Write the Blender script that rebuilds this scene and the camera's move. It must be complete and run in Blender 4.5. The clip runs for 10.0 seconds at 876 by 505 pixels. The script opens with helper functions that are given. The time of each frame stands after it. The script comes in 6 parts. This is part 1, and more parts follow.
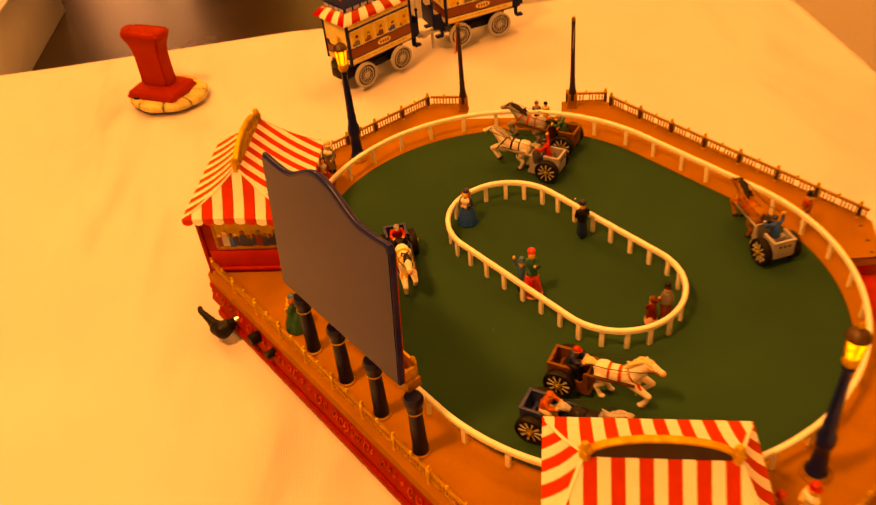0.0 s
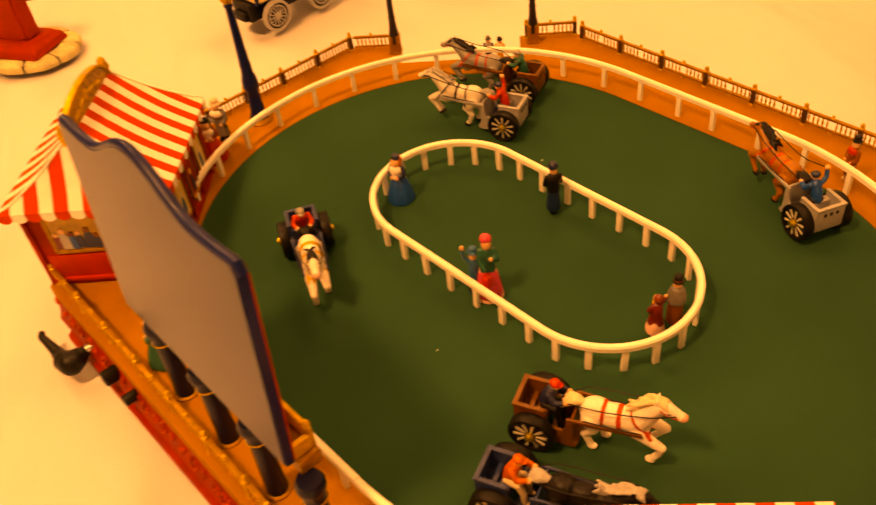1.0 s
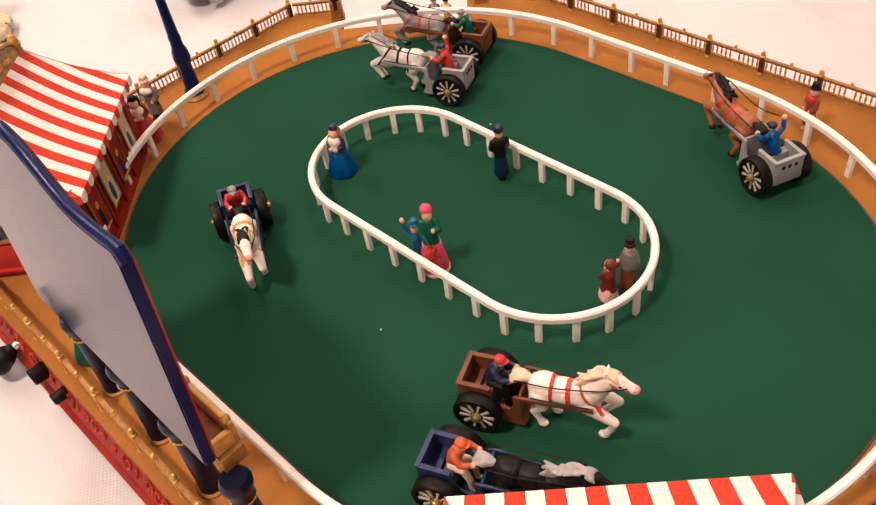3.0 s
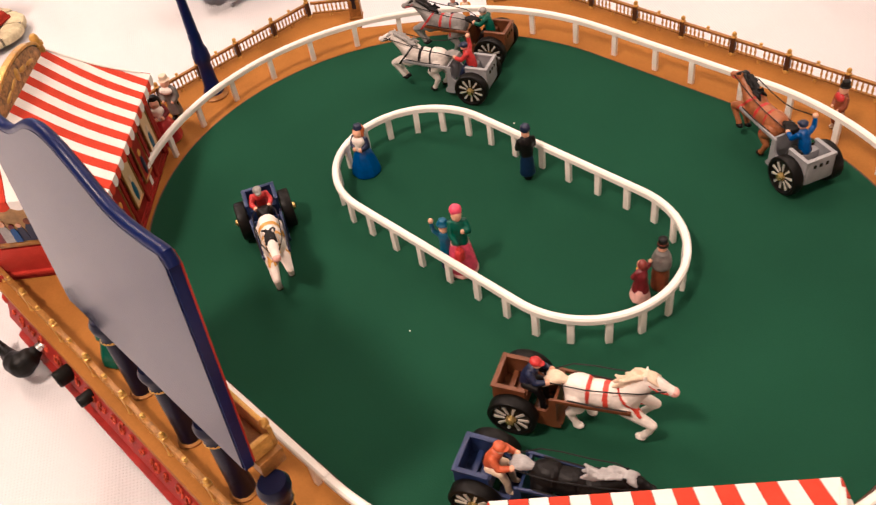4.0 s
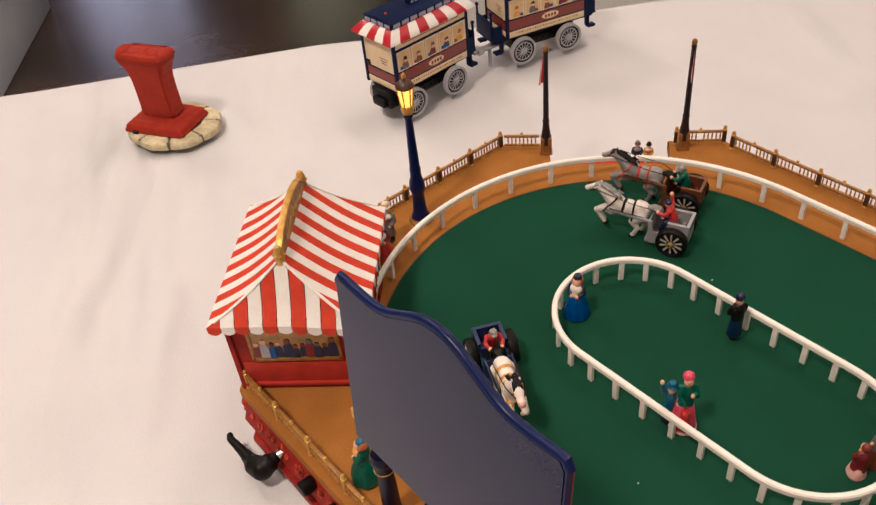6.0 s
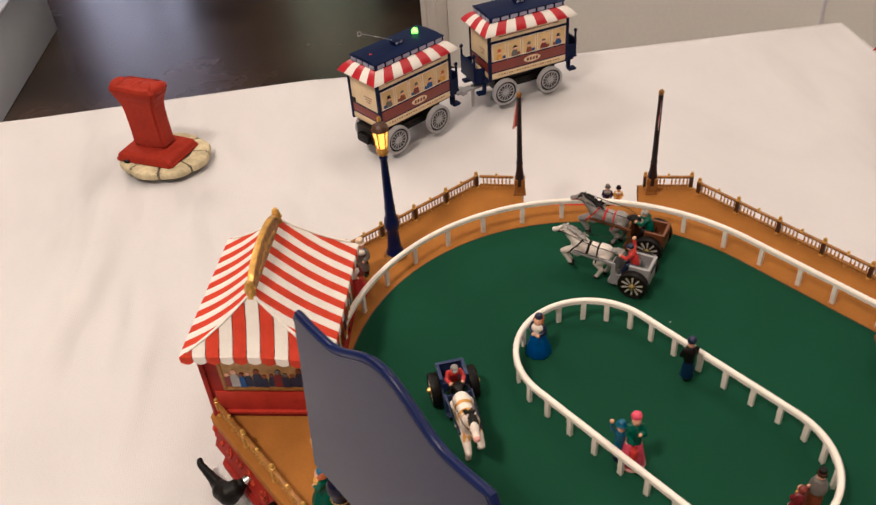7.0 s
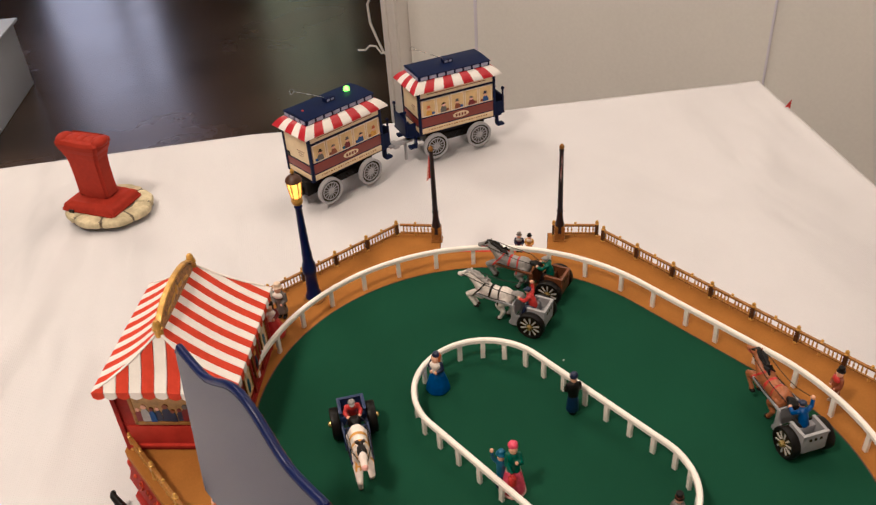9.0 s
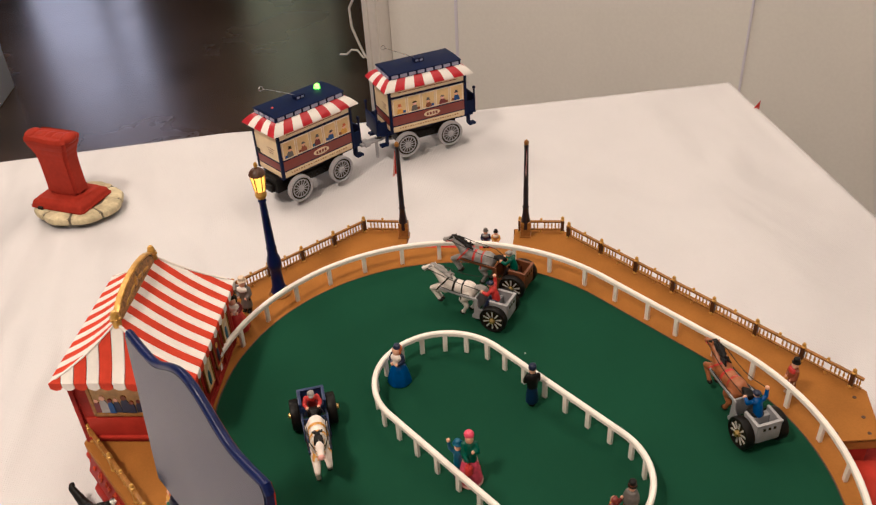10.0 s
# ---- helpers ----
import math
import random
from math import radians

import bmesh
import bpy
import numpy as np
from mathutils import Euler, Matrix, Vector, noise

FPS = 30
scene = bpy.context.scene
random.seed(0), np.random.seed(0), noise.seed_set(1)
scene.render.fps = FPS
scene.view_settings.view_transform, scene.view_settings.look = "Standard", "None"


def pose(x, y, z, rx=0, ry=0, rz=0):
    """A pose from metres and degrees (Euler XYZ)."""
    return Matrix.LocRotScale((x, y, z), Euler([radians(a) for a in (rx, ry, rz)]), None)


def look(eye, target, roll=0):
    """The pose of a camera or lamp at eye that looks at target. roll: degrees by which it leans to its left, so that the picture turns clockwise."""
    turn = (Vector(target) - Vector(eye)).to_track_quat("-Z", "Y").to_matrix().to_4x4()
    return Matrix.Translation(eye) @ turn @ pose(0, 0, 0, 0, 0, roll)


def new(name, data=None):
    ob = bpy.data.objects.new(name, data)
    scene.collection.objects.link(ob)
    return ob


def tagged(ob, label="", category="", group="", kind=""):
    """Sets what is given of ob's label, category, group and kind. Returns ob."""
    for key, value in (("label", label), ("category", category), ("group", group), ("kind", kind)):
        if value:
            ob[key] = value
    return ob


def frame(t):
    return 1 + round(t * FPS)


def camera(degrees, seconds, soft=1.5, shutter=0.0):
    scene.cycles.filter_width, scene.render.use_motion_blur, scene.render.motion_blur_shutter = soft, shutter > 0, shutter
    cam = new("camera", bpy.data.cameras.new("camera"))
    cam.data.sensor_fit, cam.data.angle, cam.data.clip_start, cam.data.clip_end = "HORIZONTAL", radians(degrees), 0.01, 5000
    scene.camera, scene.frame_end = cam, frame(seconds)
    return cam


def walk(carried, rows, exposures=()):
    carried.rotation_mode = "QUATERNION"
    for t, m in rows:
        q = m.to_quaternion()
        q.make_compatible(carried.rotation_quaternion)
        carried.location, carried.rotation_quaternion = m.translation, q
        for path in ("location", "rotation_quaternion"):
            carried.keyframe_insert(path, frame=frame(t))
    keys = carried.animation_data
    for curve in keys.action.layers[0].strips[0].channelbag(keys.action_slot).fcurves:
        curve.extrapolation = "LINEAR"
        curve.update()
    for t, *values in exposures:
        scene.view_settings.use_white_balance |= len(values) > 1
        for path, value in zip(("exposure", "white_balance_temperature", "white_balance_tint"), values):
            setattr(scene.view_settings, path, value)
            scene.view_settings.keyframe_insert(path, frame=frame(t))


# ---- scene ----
cam = camera(54.5, 10.0, soft=1.3, shutter=0.5)
PATH = [
    (0, (0.033, 0.03, 0.551), (-0.171, 1.567, -0.712), -6.3),
    (0.5, (0.015, 0.14, 0.469), (-0.169, 1.651, -0.828), -6.8),
    (1, (0.045, 0.205, 0.43), (-0.093, 1.684, -0.91), -7.7),
    (1.5, (0.063, 0.227, 0.409), (-0.047, 1.684, -0.956), -8.3),
    (2, (0.069, 0.232, 0.406), (-0.036, 1.675, -0.976), -8.9),
    (2.5, (0.069, 0.226, 0.407), (-0.035, 1.663, -0.98), -9.4),
    (4, (0.052, 0.231, 0.407), (-0.056, 1.663, -0.986), -9.9),
    (4.5, (0.013, 0.238, 0.424), (-0.095, 1.674, -0.964), -9.5),
    (5, (-0.039, 0.235, 0.452), (-0.187, 1.698, -0.905), -8.6),
    (5.5, (-0.068, 0.236, 0.482), (-0.243, 1.729, -0.837), -7.5),
    (7, (-0.038, 0.22, 0.524), (-0.225, 1.775, -0.72), -4.9),
    (7.5, (-0.015, 0.212, 0.538), (-0.197, 1.787, -0.681), -4.5),
    (8, (-0.003, 0.202, 0.543), (-0.172, 1.794, -0.657), -4.3),
    (8.5, (0.017, 0.191, 0.547), (-0.138, 1.803, -0.626), -4.0),
    (9, (0.034, 0.182, 0.544), (-0.119, 1.811, -0.606), -4.1),
    (9.5, (0.051, 0.177, 0.54), (-0.085, 1.816, -0.598), -3.7),
    (10, (0.056, 0.173, 0.535), (-0.068, 1.813, -0.602), -3.4),
]
EXPOSURES = [
    (0.0, -0.36, 50000, 45),
    (0.6, -0.22, 38000, 41),
    (1.0, -0.08, 15000, 26),
    (1.25, 0.0, 8600, 18),
    (1.5, 0.03, 6150, 10),
    (1.8, 0.08, 4570, 12),
    (2.1, 0.10, 4130, 11),
    (2.5, 0.09, 3900, 10),
    (4.0, 0.15, 3740, 8),
    (4.5, 0.05, 3770, 8),
    (5.0, -0.26, 3700, 4),
    (5.5, -0.37, 3630, 3),
    (7.0, -0.35, 3560, 0),
    (8.5, -0.31, 3560, 0),
    (10.0, -0.29, 3580, 0),
]
walk(cam, [(t, look(eye, target, roll)) for t, eye, target, roll in PATH], EXPOSURES)

# ---- light ----
world = bpy.data.worlds.new("world")
scene.world = world
world.use_nodes = True
world.node_tree.nodes["Background"].inputs[0].default_value = (1.0, 0.6, 0.25, 1)
world.node_tree.nodes["Background"].inputs[1].default_value = 0.25


# Downward area lamp standing in for unseen room light; no fixture is modelled.
def unseen_overhead_light(loc, size, watts, color):
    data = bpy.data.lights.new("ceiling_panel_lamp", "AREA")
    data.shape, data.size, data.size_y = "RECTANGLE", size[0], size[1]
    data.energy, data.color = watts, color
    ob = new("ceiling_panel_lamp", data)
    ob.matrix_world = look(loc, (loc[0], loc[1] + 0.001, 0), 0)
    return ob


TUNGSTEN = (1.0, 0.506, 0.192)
# Main light: place worked out from the sign's shadow, fixture unseen.
unseen_overhead_light((-0.67, 0.05, 1.70), (0.24, 0.24), 43, TUNGSTEN)
# Added fill lamps without known fixtures, balancing cloth, wall and front brightness.
unseen_overhead_light((-0.95, 1.30, 1.70), (0.60, 0.60), 13, TUNGSTEN)
unseen_overhead_light((0.10, -1.25, 1.70), (0.60, 0.60), 17, TUNGSTEN)
unseen_overhead_light((0.85, 0.50, 1.70), (0.60, 0.60), 6, TUNGSTEN)
unseen_overhead_light((0.30, 1.60, 1.70), (0.60, 0.60), 15, TUNGSTEN)
unseen_overhead_light((-1.45, 2.20, 1.70), (0.60, 0.60), 36, TUNGSTEN)
unseen_overhead_light((1.50, 1.20, 1.70), (0.60, 0.60), 13, TUNGSTEN)


# ---- materials ----
def paint(name, color, rough=0.45, metal=0.0, var=0.10, scale=90.0, bump=0.15, bscale=700.0, per_piece=0.0, spec=0.5, coat=0.0):
    grey = 0.3 * color[0] + 0.6 * color[1] + 0.1 * color[2]
    color = [max(0.0015, grey + (c - grey) * 1.14) for c in color]
    m = bpy.data.materials.new(name)
    m.use_nodes = True
    nt = m.node_tree
    b = nt.nodes["Principled BSDF"]
    tc = nt.nodes.new("ShaderNodeTexCoord")
    n1 = nt.nodes.new("ShaderNodeTexNoise")
    n1.inputs["Scale"].default_value, n1.inputs["Detail"].default_value = scale, 5
    n2 = nt.nodes.new("ShaderNodeTexNoise")
    n2.inputs["Scale"].default_value, n2.inputs["Detail"].default_value = bscale, 3
    nt.links.new(tc.outputs["Object"], n1.inputs["Vector"])
    nt.links.new(tc.outputs["Object"], n2.inputs["Vector"])
    add = nt.nodes.new("ShaderNodeMath")
    add.operation = "MULTIPLY_ADD"
    add.inputs[1].default_value = 0.45
    nt.links.new(n2.outputs["Fac"], add.inputs[0])
    nt.links.new(n1.outputs["Fac"], add.inputs[2])
    last = add.outputs[0]
    if per_piece:
        info = nt.nodes.new("ShaderNodeObjectInfo")
        pp = nt.nodes.new("ShaderNodeMath")
        pp.operation = "MULTIPLY_ADD"
        pp.inputs[1].default_value = per_piece
        nt.links.new(info.outputs["Random"], pp.inputs[0])
        nt.links.new(last, pp.inputs[2])
        last = pp.outputs[0]
    ramp = nt.nodes.new("ShaderNodeValToRGB")
    ramp.color_ramp.elements[0].position, ramp.color_ramp.elements[1].position = 0.42, 1.02
    lo = [max(0.0, c * (1 - var * 1.6)) for c in color]
    hi = [min(1.0, c * (1 + var)) for c in color]
    ramp.color_ramp.elements[0].color = (*lo, 1)
    ramp.color_ramp.elements[1].color = (*hi, 1)
    nt.links.new(last, ramp.inputs[0])
    nt.links.new(ramp.outputs[0], b.inputs["Base Color"])
    rr = nt.nodes.new("ShaderNodeMapRange")
    rr.inputs["To Min"].default_value, rr.inputs["To Max"].default_value = max(0.03, rough - 0.1), min(1, rough + 0.1)
    nt.links.new(n1.outputs["Fac"], rr.inputs["Value"])
    nt.links.new(rr.outputs[0], b.inputs["Roughness"])
    b.inputs["Metallic"].default_value = metal
    b.inputs["Specular IOR Level"].default_value = spec
    b.inputs["Coat Weight"].default_value = coat
    if bump:
        bp = nt.nodes.new("ShaderNodeBump")
        bp.inputs["Strength"].default_value, bp.inputs["Distance"].default_value = bump, 0.0006
        nt.links.new(n2.outputs["Fac"], bp.inputs["Height"])
        nt.links.new(bp.outputs[0], b.inputs["Normal"])
    return m


def glow(name, color, strength):
    m = bpy.data.materials.new(name)
    m.use_nodes = True
    nt = m.node_tree
    b = nt.nodes["Principled BSDF"]
    tc = nt.nodes.new("ShaderNodeTexCoord")
    n1 = nt.nodes.new("ShaderNodeTexNoise")
    n1.inputs["Scale"].default_value = 260
    nt.links.new(tc.outputs["Object"], n1.inputs["Vector"])
    ramp = nt.nodes.new("ShaderNodeValToRGB")
    ramp.color_ramp.elements[0].color = (*[c * 0.45 for c in color], 1)
    ramp.color_ramp.elements[1].color = (*color, 1)
    ramp.color_ramp.elements[0].position, ramp.color_ramp.elements[1].position = 0.4, 0.62
    nt.links.new(n1.outputs["Fac"], ramp.inputs[0])
    nt.links.new(ramp.outputs[0], b.inputs["Emission Color"])
    b.inputs["Base Color"].default_value = (*color, 1)
    b.inputs["Emission Strength"].default_value = strength
    return m




def cloth_material():
    m = paint("white_cotton", (0.660, 0.650, 0.672), 0.9, var=0.04, scale=6, bump=0.35, bscale=900, spec=0.2)
    nt = m.node_tree
    fine = [n for n in nt.nodes if n.type == "BUMP"][0]
    tc = [n for n in nt.nodes if n.type == "TEX_COORD"][0]
    last = None
    for scale, stretch, turn, dist, strength in ((3.0, 0.55, 0.5, 0.085, 0.7), (6.0, 0.50, 2.1, 0.026, 0.6), (1.8, 0.6, 1.2, 0.17, 0.7)):
        mp = nt.nodes.new("ShaderNodeMapping")
        mp.inputs["Rotation"].default_value[2] = turn
        mp.inputs["Scale"].default_value = (1, stretch, 1)
        nz = nt.nodes.new("ShaderNodeTexNoise")
        nz.inputs["Scale"].default_value, nz.inputs["Detail"].default_value, nz.inputs["Distortion"].default_value = scale, 2.5, 0.8
        nt.links.new(tc.outputs["Object"], mp.inputs["Vector"])
        nt.links.new(mp.outputs[0], nz.inputs["Vector"])
        bp = nt.nodes.new("ShaderNodeBump")
        bp.inputs["Strength"].default_value, bp.inputs["Distance"].default_value = strength, dist
        nt.links.new(nz.outputs["Fac"], bp.inputs["Height"])
        if last:
            nt.links.new(last, bp.inputs["Normal"])
        last = bp.outputs[0]
    # plain weave
    for axis in ("X", "Y"):
        wv = nt.nodes.new("ShaderNodeTexWave")
        wv.bands_direction = axis
        wv.inputs["Scale"].default_value, wv.inputs["Distortion"].default_value = 150.0, 0.6
        nt.links.new(tc.outputs["Object"], wv.inputs["Vector"])
        bp = nt.nodes.new("ShaderNodeBump")
        bp.inputs["Strength"].default_value, bp.inputs["Distance"].default_value = 0.35, 0.00025
        nt.links.new(wv.outputs["Fac"], bp.inputs["Height"])
        nt.links.new(last, bp.inputs["Normal"])
        last = bp.outputs[0]
    nt.links.new(last, fine.inputs["Normal"])
    return m


CLOTH = cloth_material()
GREEN = paint("green_felt", (0.0225, 0.060, 0.034), 0.9, var=0.10, scale=9, bump=0.25, bscale=1500, spec=0.03)
TAN = paint("tan_deck_paint", (0.292, 0.139, 0.014), 0.6, var=0.12, scale=30, bump=0.1, bscale=600, spec=0.08)
RED = paint("red_enamel", (0.36, 0.044, 0.001), 0.36, var=0.14, scale=70, bump=0.12, spec=0.08)
DKRED = paint("dark_red_enamel", (0.23, 0.024, 0.001), 0.44, var=0.2, scale=80, bump=0.2, spec=0.09)
STRIPE_R = paint("awning_red", (0.47, 0.066, 0.001), 0.6, var=0.10, scale=120, bump=0.15, per_piece=0.06, spec=0.05)
TRAM_R = paint("crimson_tin_print", (0.36, 0.018, 0.018), 0.4, var=0.08, scale=80, bump=0.04)
STRIPE_W = paint("awning_white", (0.83, 0.80, 0.76), 0.5, var=0.05, scale=90, bump=0.15, per_piece=0.06)
GOLD = paint("old_gold_paint", (0.54, 0.34, 0.055), 0.33, metal=0.3, var=0.28, scale=160, bump=0.4, bscale=900)
BRONZE = paint("bronze_paint", (0.285, 0.145, 0.023), 0.42, metal=0.2, var=0.3, scale=200, bump=0.35, bscale=900)
BROWN_D = paint("dark_brown_paint", (0.060, 0.025, 0.008), 0.45, var=0.3, scale=160, bump=0.3)
RAILW = paint("ivory_plastic", (0.88, 0.845, 0.78), 0.42, var=0.05, scale=60, bump=0.08, per_piece=0.05)
NAVY = paint("navy_enamel", (0.006, 0.011, 0.072), 0.32, var=0.2, scale=90, bump=0.15, spec=0.25)
NAVY_C = paint("dark_navy_column_paint", (0.0030, 0.0040, 0.022), 0.34, var=0.25, scale=90, bump=0.15, spec=0.25)
NAVY_T = paint("navy_tin", (0.006, 0.011, 0.050), 0.5, var=0.12, scale=60, bump=0.06, spec=0.12)
LAV = paint("glossy_dark_board", (0.0060, 0.0095, 0.052), 0.11, var=0.10, scale=24, bump=0.0, spec=0.22)
BLACK = paint("black_plastic", (0.005, 0.0045, 0.004), 0.45, var=0.2, scale=120, bump=0.2, spec=0.18)
STEEL = paint("bright_metal", (0.62, 0.60, 0.57), 0.25, metal=1.0, var=0.1, scale=150, bump=0.05)
GREYW = paint("grey_wheel_plastic", (0.37, 0.37, 0.39), 0.45, var=0.1, scale=200, bump=0.1)
CREAM = paint("cream_tin_print", (0.68, 0.52, 0.27), 0.4, var=0.10, scale=60, bump=0.04)
CREAM_L = paint("pale_cream_print", (0.74, 0.62, 0.37), 0.4, var=0.08, scale=60, bump=0.04)
MAROON = paint("maroon_tin_print", (0.165, 0.035, 0.022), 0.38, var=0.12, scale=60, bump=0.04)
STONE = paint("cream_resin_stone", (0.56, 0.50, 0.31), 0.65, var=0.26, scale=90, bump=0.5, bscale=300)
STONE_D = paint("grey_stone_joint", (0.16, 0.14, 0.10), 0.7, var=0.3, scale=90, bump=0.5)
TOWER_R = paint("matt_red_resin", (0.265, 0.036, 0.001), 0.5, var=0.10, scale=50, bump=0.3, bscale=200, spec=0.06)
SKIN = paint("peach_resin", (0.70, 0.43, 0.27), 0.5, var=0.1, scale=300, bump=0.1)
LAMPG = glow("lit_lamp_glass", (1.0, 0.40, 0.007), 3.9)
LED = glow("lit_green_led", (0.50, 0.92, 0.002), 7.0)
C_DBLUE = paint("dark_blue_resin", (0.006, 0.016, 0.060), 0.4, var=0.2, scale=300)
C_BLUE = paint("royal_blue_resin", (0.006, 0.058, 0.25), 0.4, var=0.2, scale=300)
C_LBLUE = paint("steel_blue_resin", (0.025, 0.10, 0.20), 0.45, var=0.2, scale=300)
C_NAVY = paint("navy_resin", (0.010, 0.016, 0.055), 0.45, var=0.2, scale=300)
C_BLACK = paint("black_resin", (0.006, 0.005, 0.005), 0.5, var=0.3, scale=300, spec=0.22)
C_PINK = paint("pink_resin", (0.58, 0.085, 0.14), 0.45, var=0.2, scale=300)
C_LPINK = paint("pale_pink_resin", (0.74, 0.47, 0.41), 0.5, var=0.15, scale=300)
C_GREEN = paint("green_resin", (0.012, 0.085, 0.055), 0.45, var=0.2, scale=300)
C_RED = paint("red_resin", (0.40, 0.034, 0.006), 0.45, var=0.2, scale=300)
C_WINE = paint("wine_resin", (0.13, 0.012, 0.014), 0.45, var=0.25, scale=300)
C_GREY = paint("grey_resin", (0.135, 0.125, 0.115), 0.5, var=0.2, scale=300)
C_LGREY = paint("pale_grey_resin", (0.36, 0.35, 0.35), 0.5, var=0.15, scale=300)
C_RUST = paint("rust_resin", (0.19, 0.055, 0.015), 0.5, var=0.25, scale=300)
C_ORANGE = paint("orange_resin", (0.45, 0.11, 0.022), 0.5, var=0.2, scale=300)
C_YELLOW = paint("yellow_resin", (0.62, 0.36, 0.03), 0.45, var=0.2, scale=300)
C_REDOR = paint("vermilion_resin", (0.50, 0.065, 0.015), 0.45, var=0.2, scale=300)
C_NOSE = paint("pink_muzzle_resin", (0.70, 0.42, 0.36), 0.5, var=0.1, scale=300)
C_HAIR = paint("ginger_resin", (0.42, 0.13, 0.025), 0.5, var=0.25, scale=300)
C_BONNET = paint("brown_wine_resin", (0.16, 0.032, 0.020), 0.45, var=0.25, scale=300)
C_WHITE = paint("white_resin", (0.86, 0.80, 0.73), 0.45, var=0.08, scale=250)
C_CREAM = paint("cream_resin", (0.70, 0.58, 0.42), 0.5, var=0.12, scale=300)
C_GREYH = paint("dapple_grey_resin", (0.27, 0.26, 0.25), 0.45, var=0.2, scale=250)
C_PALEH = paint("pale_grey_horse_resin", (0.70, 0.66, 0.61), 0.45, var=0.15, scale=250)
C_CHEST = paint("chestnut_resin", (0.30, 0.12, 0.035), 0.42, var=0.2, scale=250)
PALE = paint("ivory_print", (0.80, 0.72, 0.54), 0.4, var=0.06, scale=60, bump=0.04)
CREAM_Y = paint("straw_print", (0.66, 0.50, 0.22), 0.4, var=0.12, scale=90, bump=0.04)
LILAC = paint("pale_lilac_print", (0.36, 0.36, 0.50), 0.4, var=0.1, scale=200, bump=0.04)
HUB = paint("brass_hub", (0.55, 0.42, 0.14), 0.28, metal=0.8, var=0.15, scale=300)
CART_G = paint("grey_cart_plastic", (0.33, 0.33, 0.345), 0.45, var=0.12, scale=120, bump=0.15)
CART_B = paint("brown_cart_plastic", (0.125, 0.048, 0.014), 0.42, var=0.22, scale=120, bump=0.25)
CART_N = paint("navy_cart_plastic", (0.020, 0.032, 0.105), 0.4, var=0.2, scale=120, bump=0.2)
SILVER = paint("silver_spoke_paint", (0.66, 0.63, 0.55), 0.35, metal=0.3, var=0.15, scale=300)
WALLP = paint("beige_wall_paint", (0.93, 0.91, 0.86), 0.75, var=0.04, scale=2, bump=0.1, bscale=120)
CEIL = paint("white_ceiling_paint", (0.84, 0.81, 0.77), 0.8, var=0.04, scale=3, bump=0.1, bscale=60)
FLOORM = paint("dark_polished_floor", (0.050, 0.034, 0.024), 0.25, var=0.8, scale=1.7, bump=0.3, bscale=2.4, spec=0.5)
WALLD = paint("brown_wall_panelling", (0.17, 0.11, 0.065), 0.6, var=0.3, scale=3, bump=0.2, bscale=40)
LILAC_W = paint("pale_lilac_strip", (0.86, 0.84, 0.93), 0.6, var=0.04, scale=4, bump=0.05)
WHITEB = paint("white_board", (0.78, 0.83, 0.98), 0.6, var=0.04, scale=4, bump=0.05)
DAYLIGHT = glow("grey_daylight", (1.0, 0.62, 0.42), 4.9)
CARVED = paint("carved_gilt_panel", (0.34, 0.20, 0.055), 0.45, metal=0.15, var=0.6, scale=260, bump=0.6, bscale=500)
PICTURE = paint("tan_printed_picture", (0.42, 0.27, 0.085), 0.45, var=0.25, scale=160, bump=0.05)
GARDEN = glow("green_grey_daylight", (1.0, 0.70, 0.24), 1.5)
CORDW = paint("white_cord", (0.8, 0.77, 0.7), 0.5, var=0.05, scale=20, bump=0)


# ---- mesh helpers ----
def mesh_object(name, bm, mats):
    me = bpy.data.meshes.new(name)
    bmesh.ops.recalc_face_normals(bm, faces=bm.faces)
    bm.to_mesh(me)
    bm.free()
    for m in mats if isinstance(mats, (list, tuple)) else [mats]:
        me.materials.append(m)
    for p in me.polygons:
        p.use_smooth = len(p.vertices) < 5
    me.set_sharp_from_angle(angle=radians(38))
    return new(name, me)


def part(name, bm, material, parent, label=""):
    ob = mesh_object(name, bm, material)
    ob.parent = parent
    return tagged(ob, label) if label else ob


def again(ob, m, parent=None):
    o = bpy.data.objects.new(ob.name, ob.data)
    scene.collection.objects.link(o)
    o.parent = parent or ob.parent
    o.matrix_basis = m
    return o


def thing(name, m, label, category, group="", kind=""):
    ob = new(name)
    ob.empty_display_size = 0.01
    ob.matrix_world = m
    return tagged(ob, label, category, group, kind)


def setmat(faces, i):
    for f in faces:
        f.material_index = i


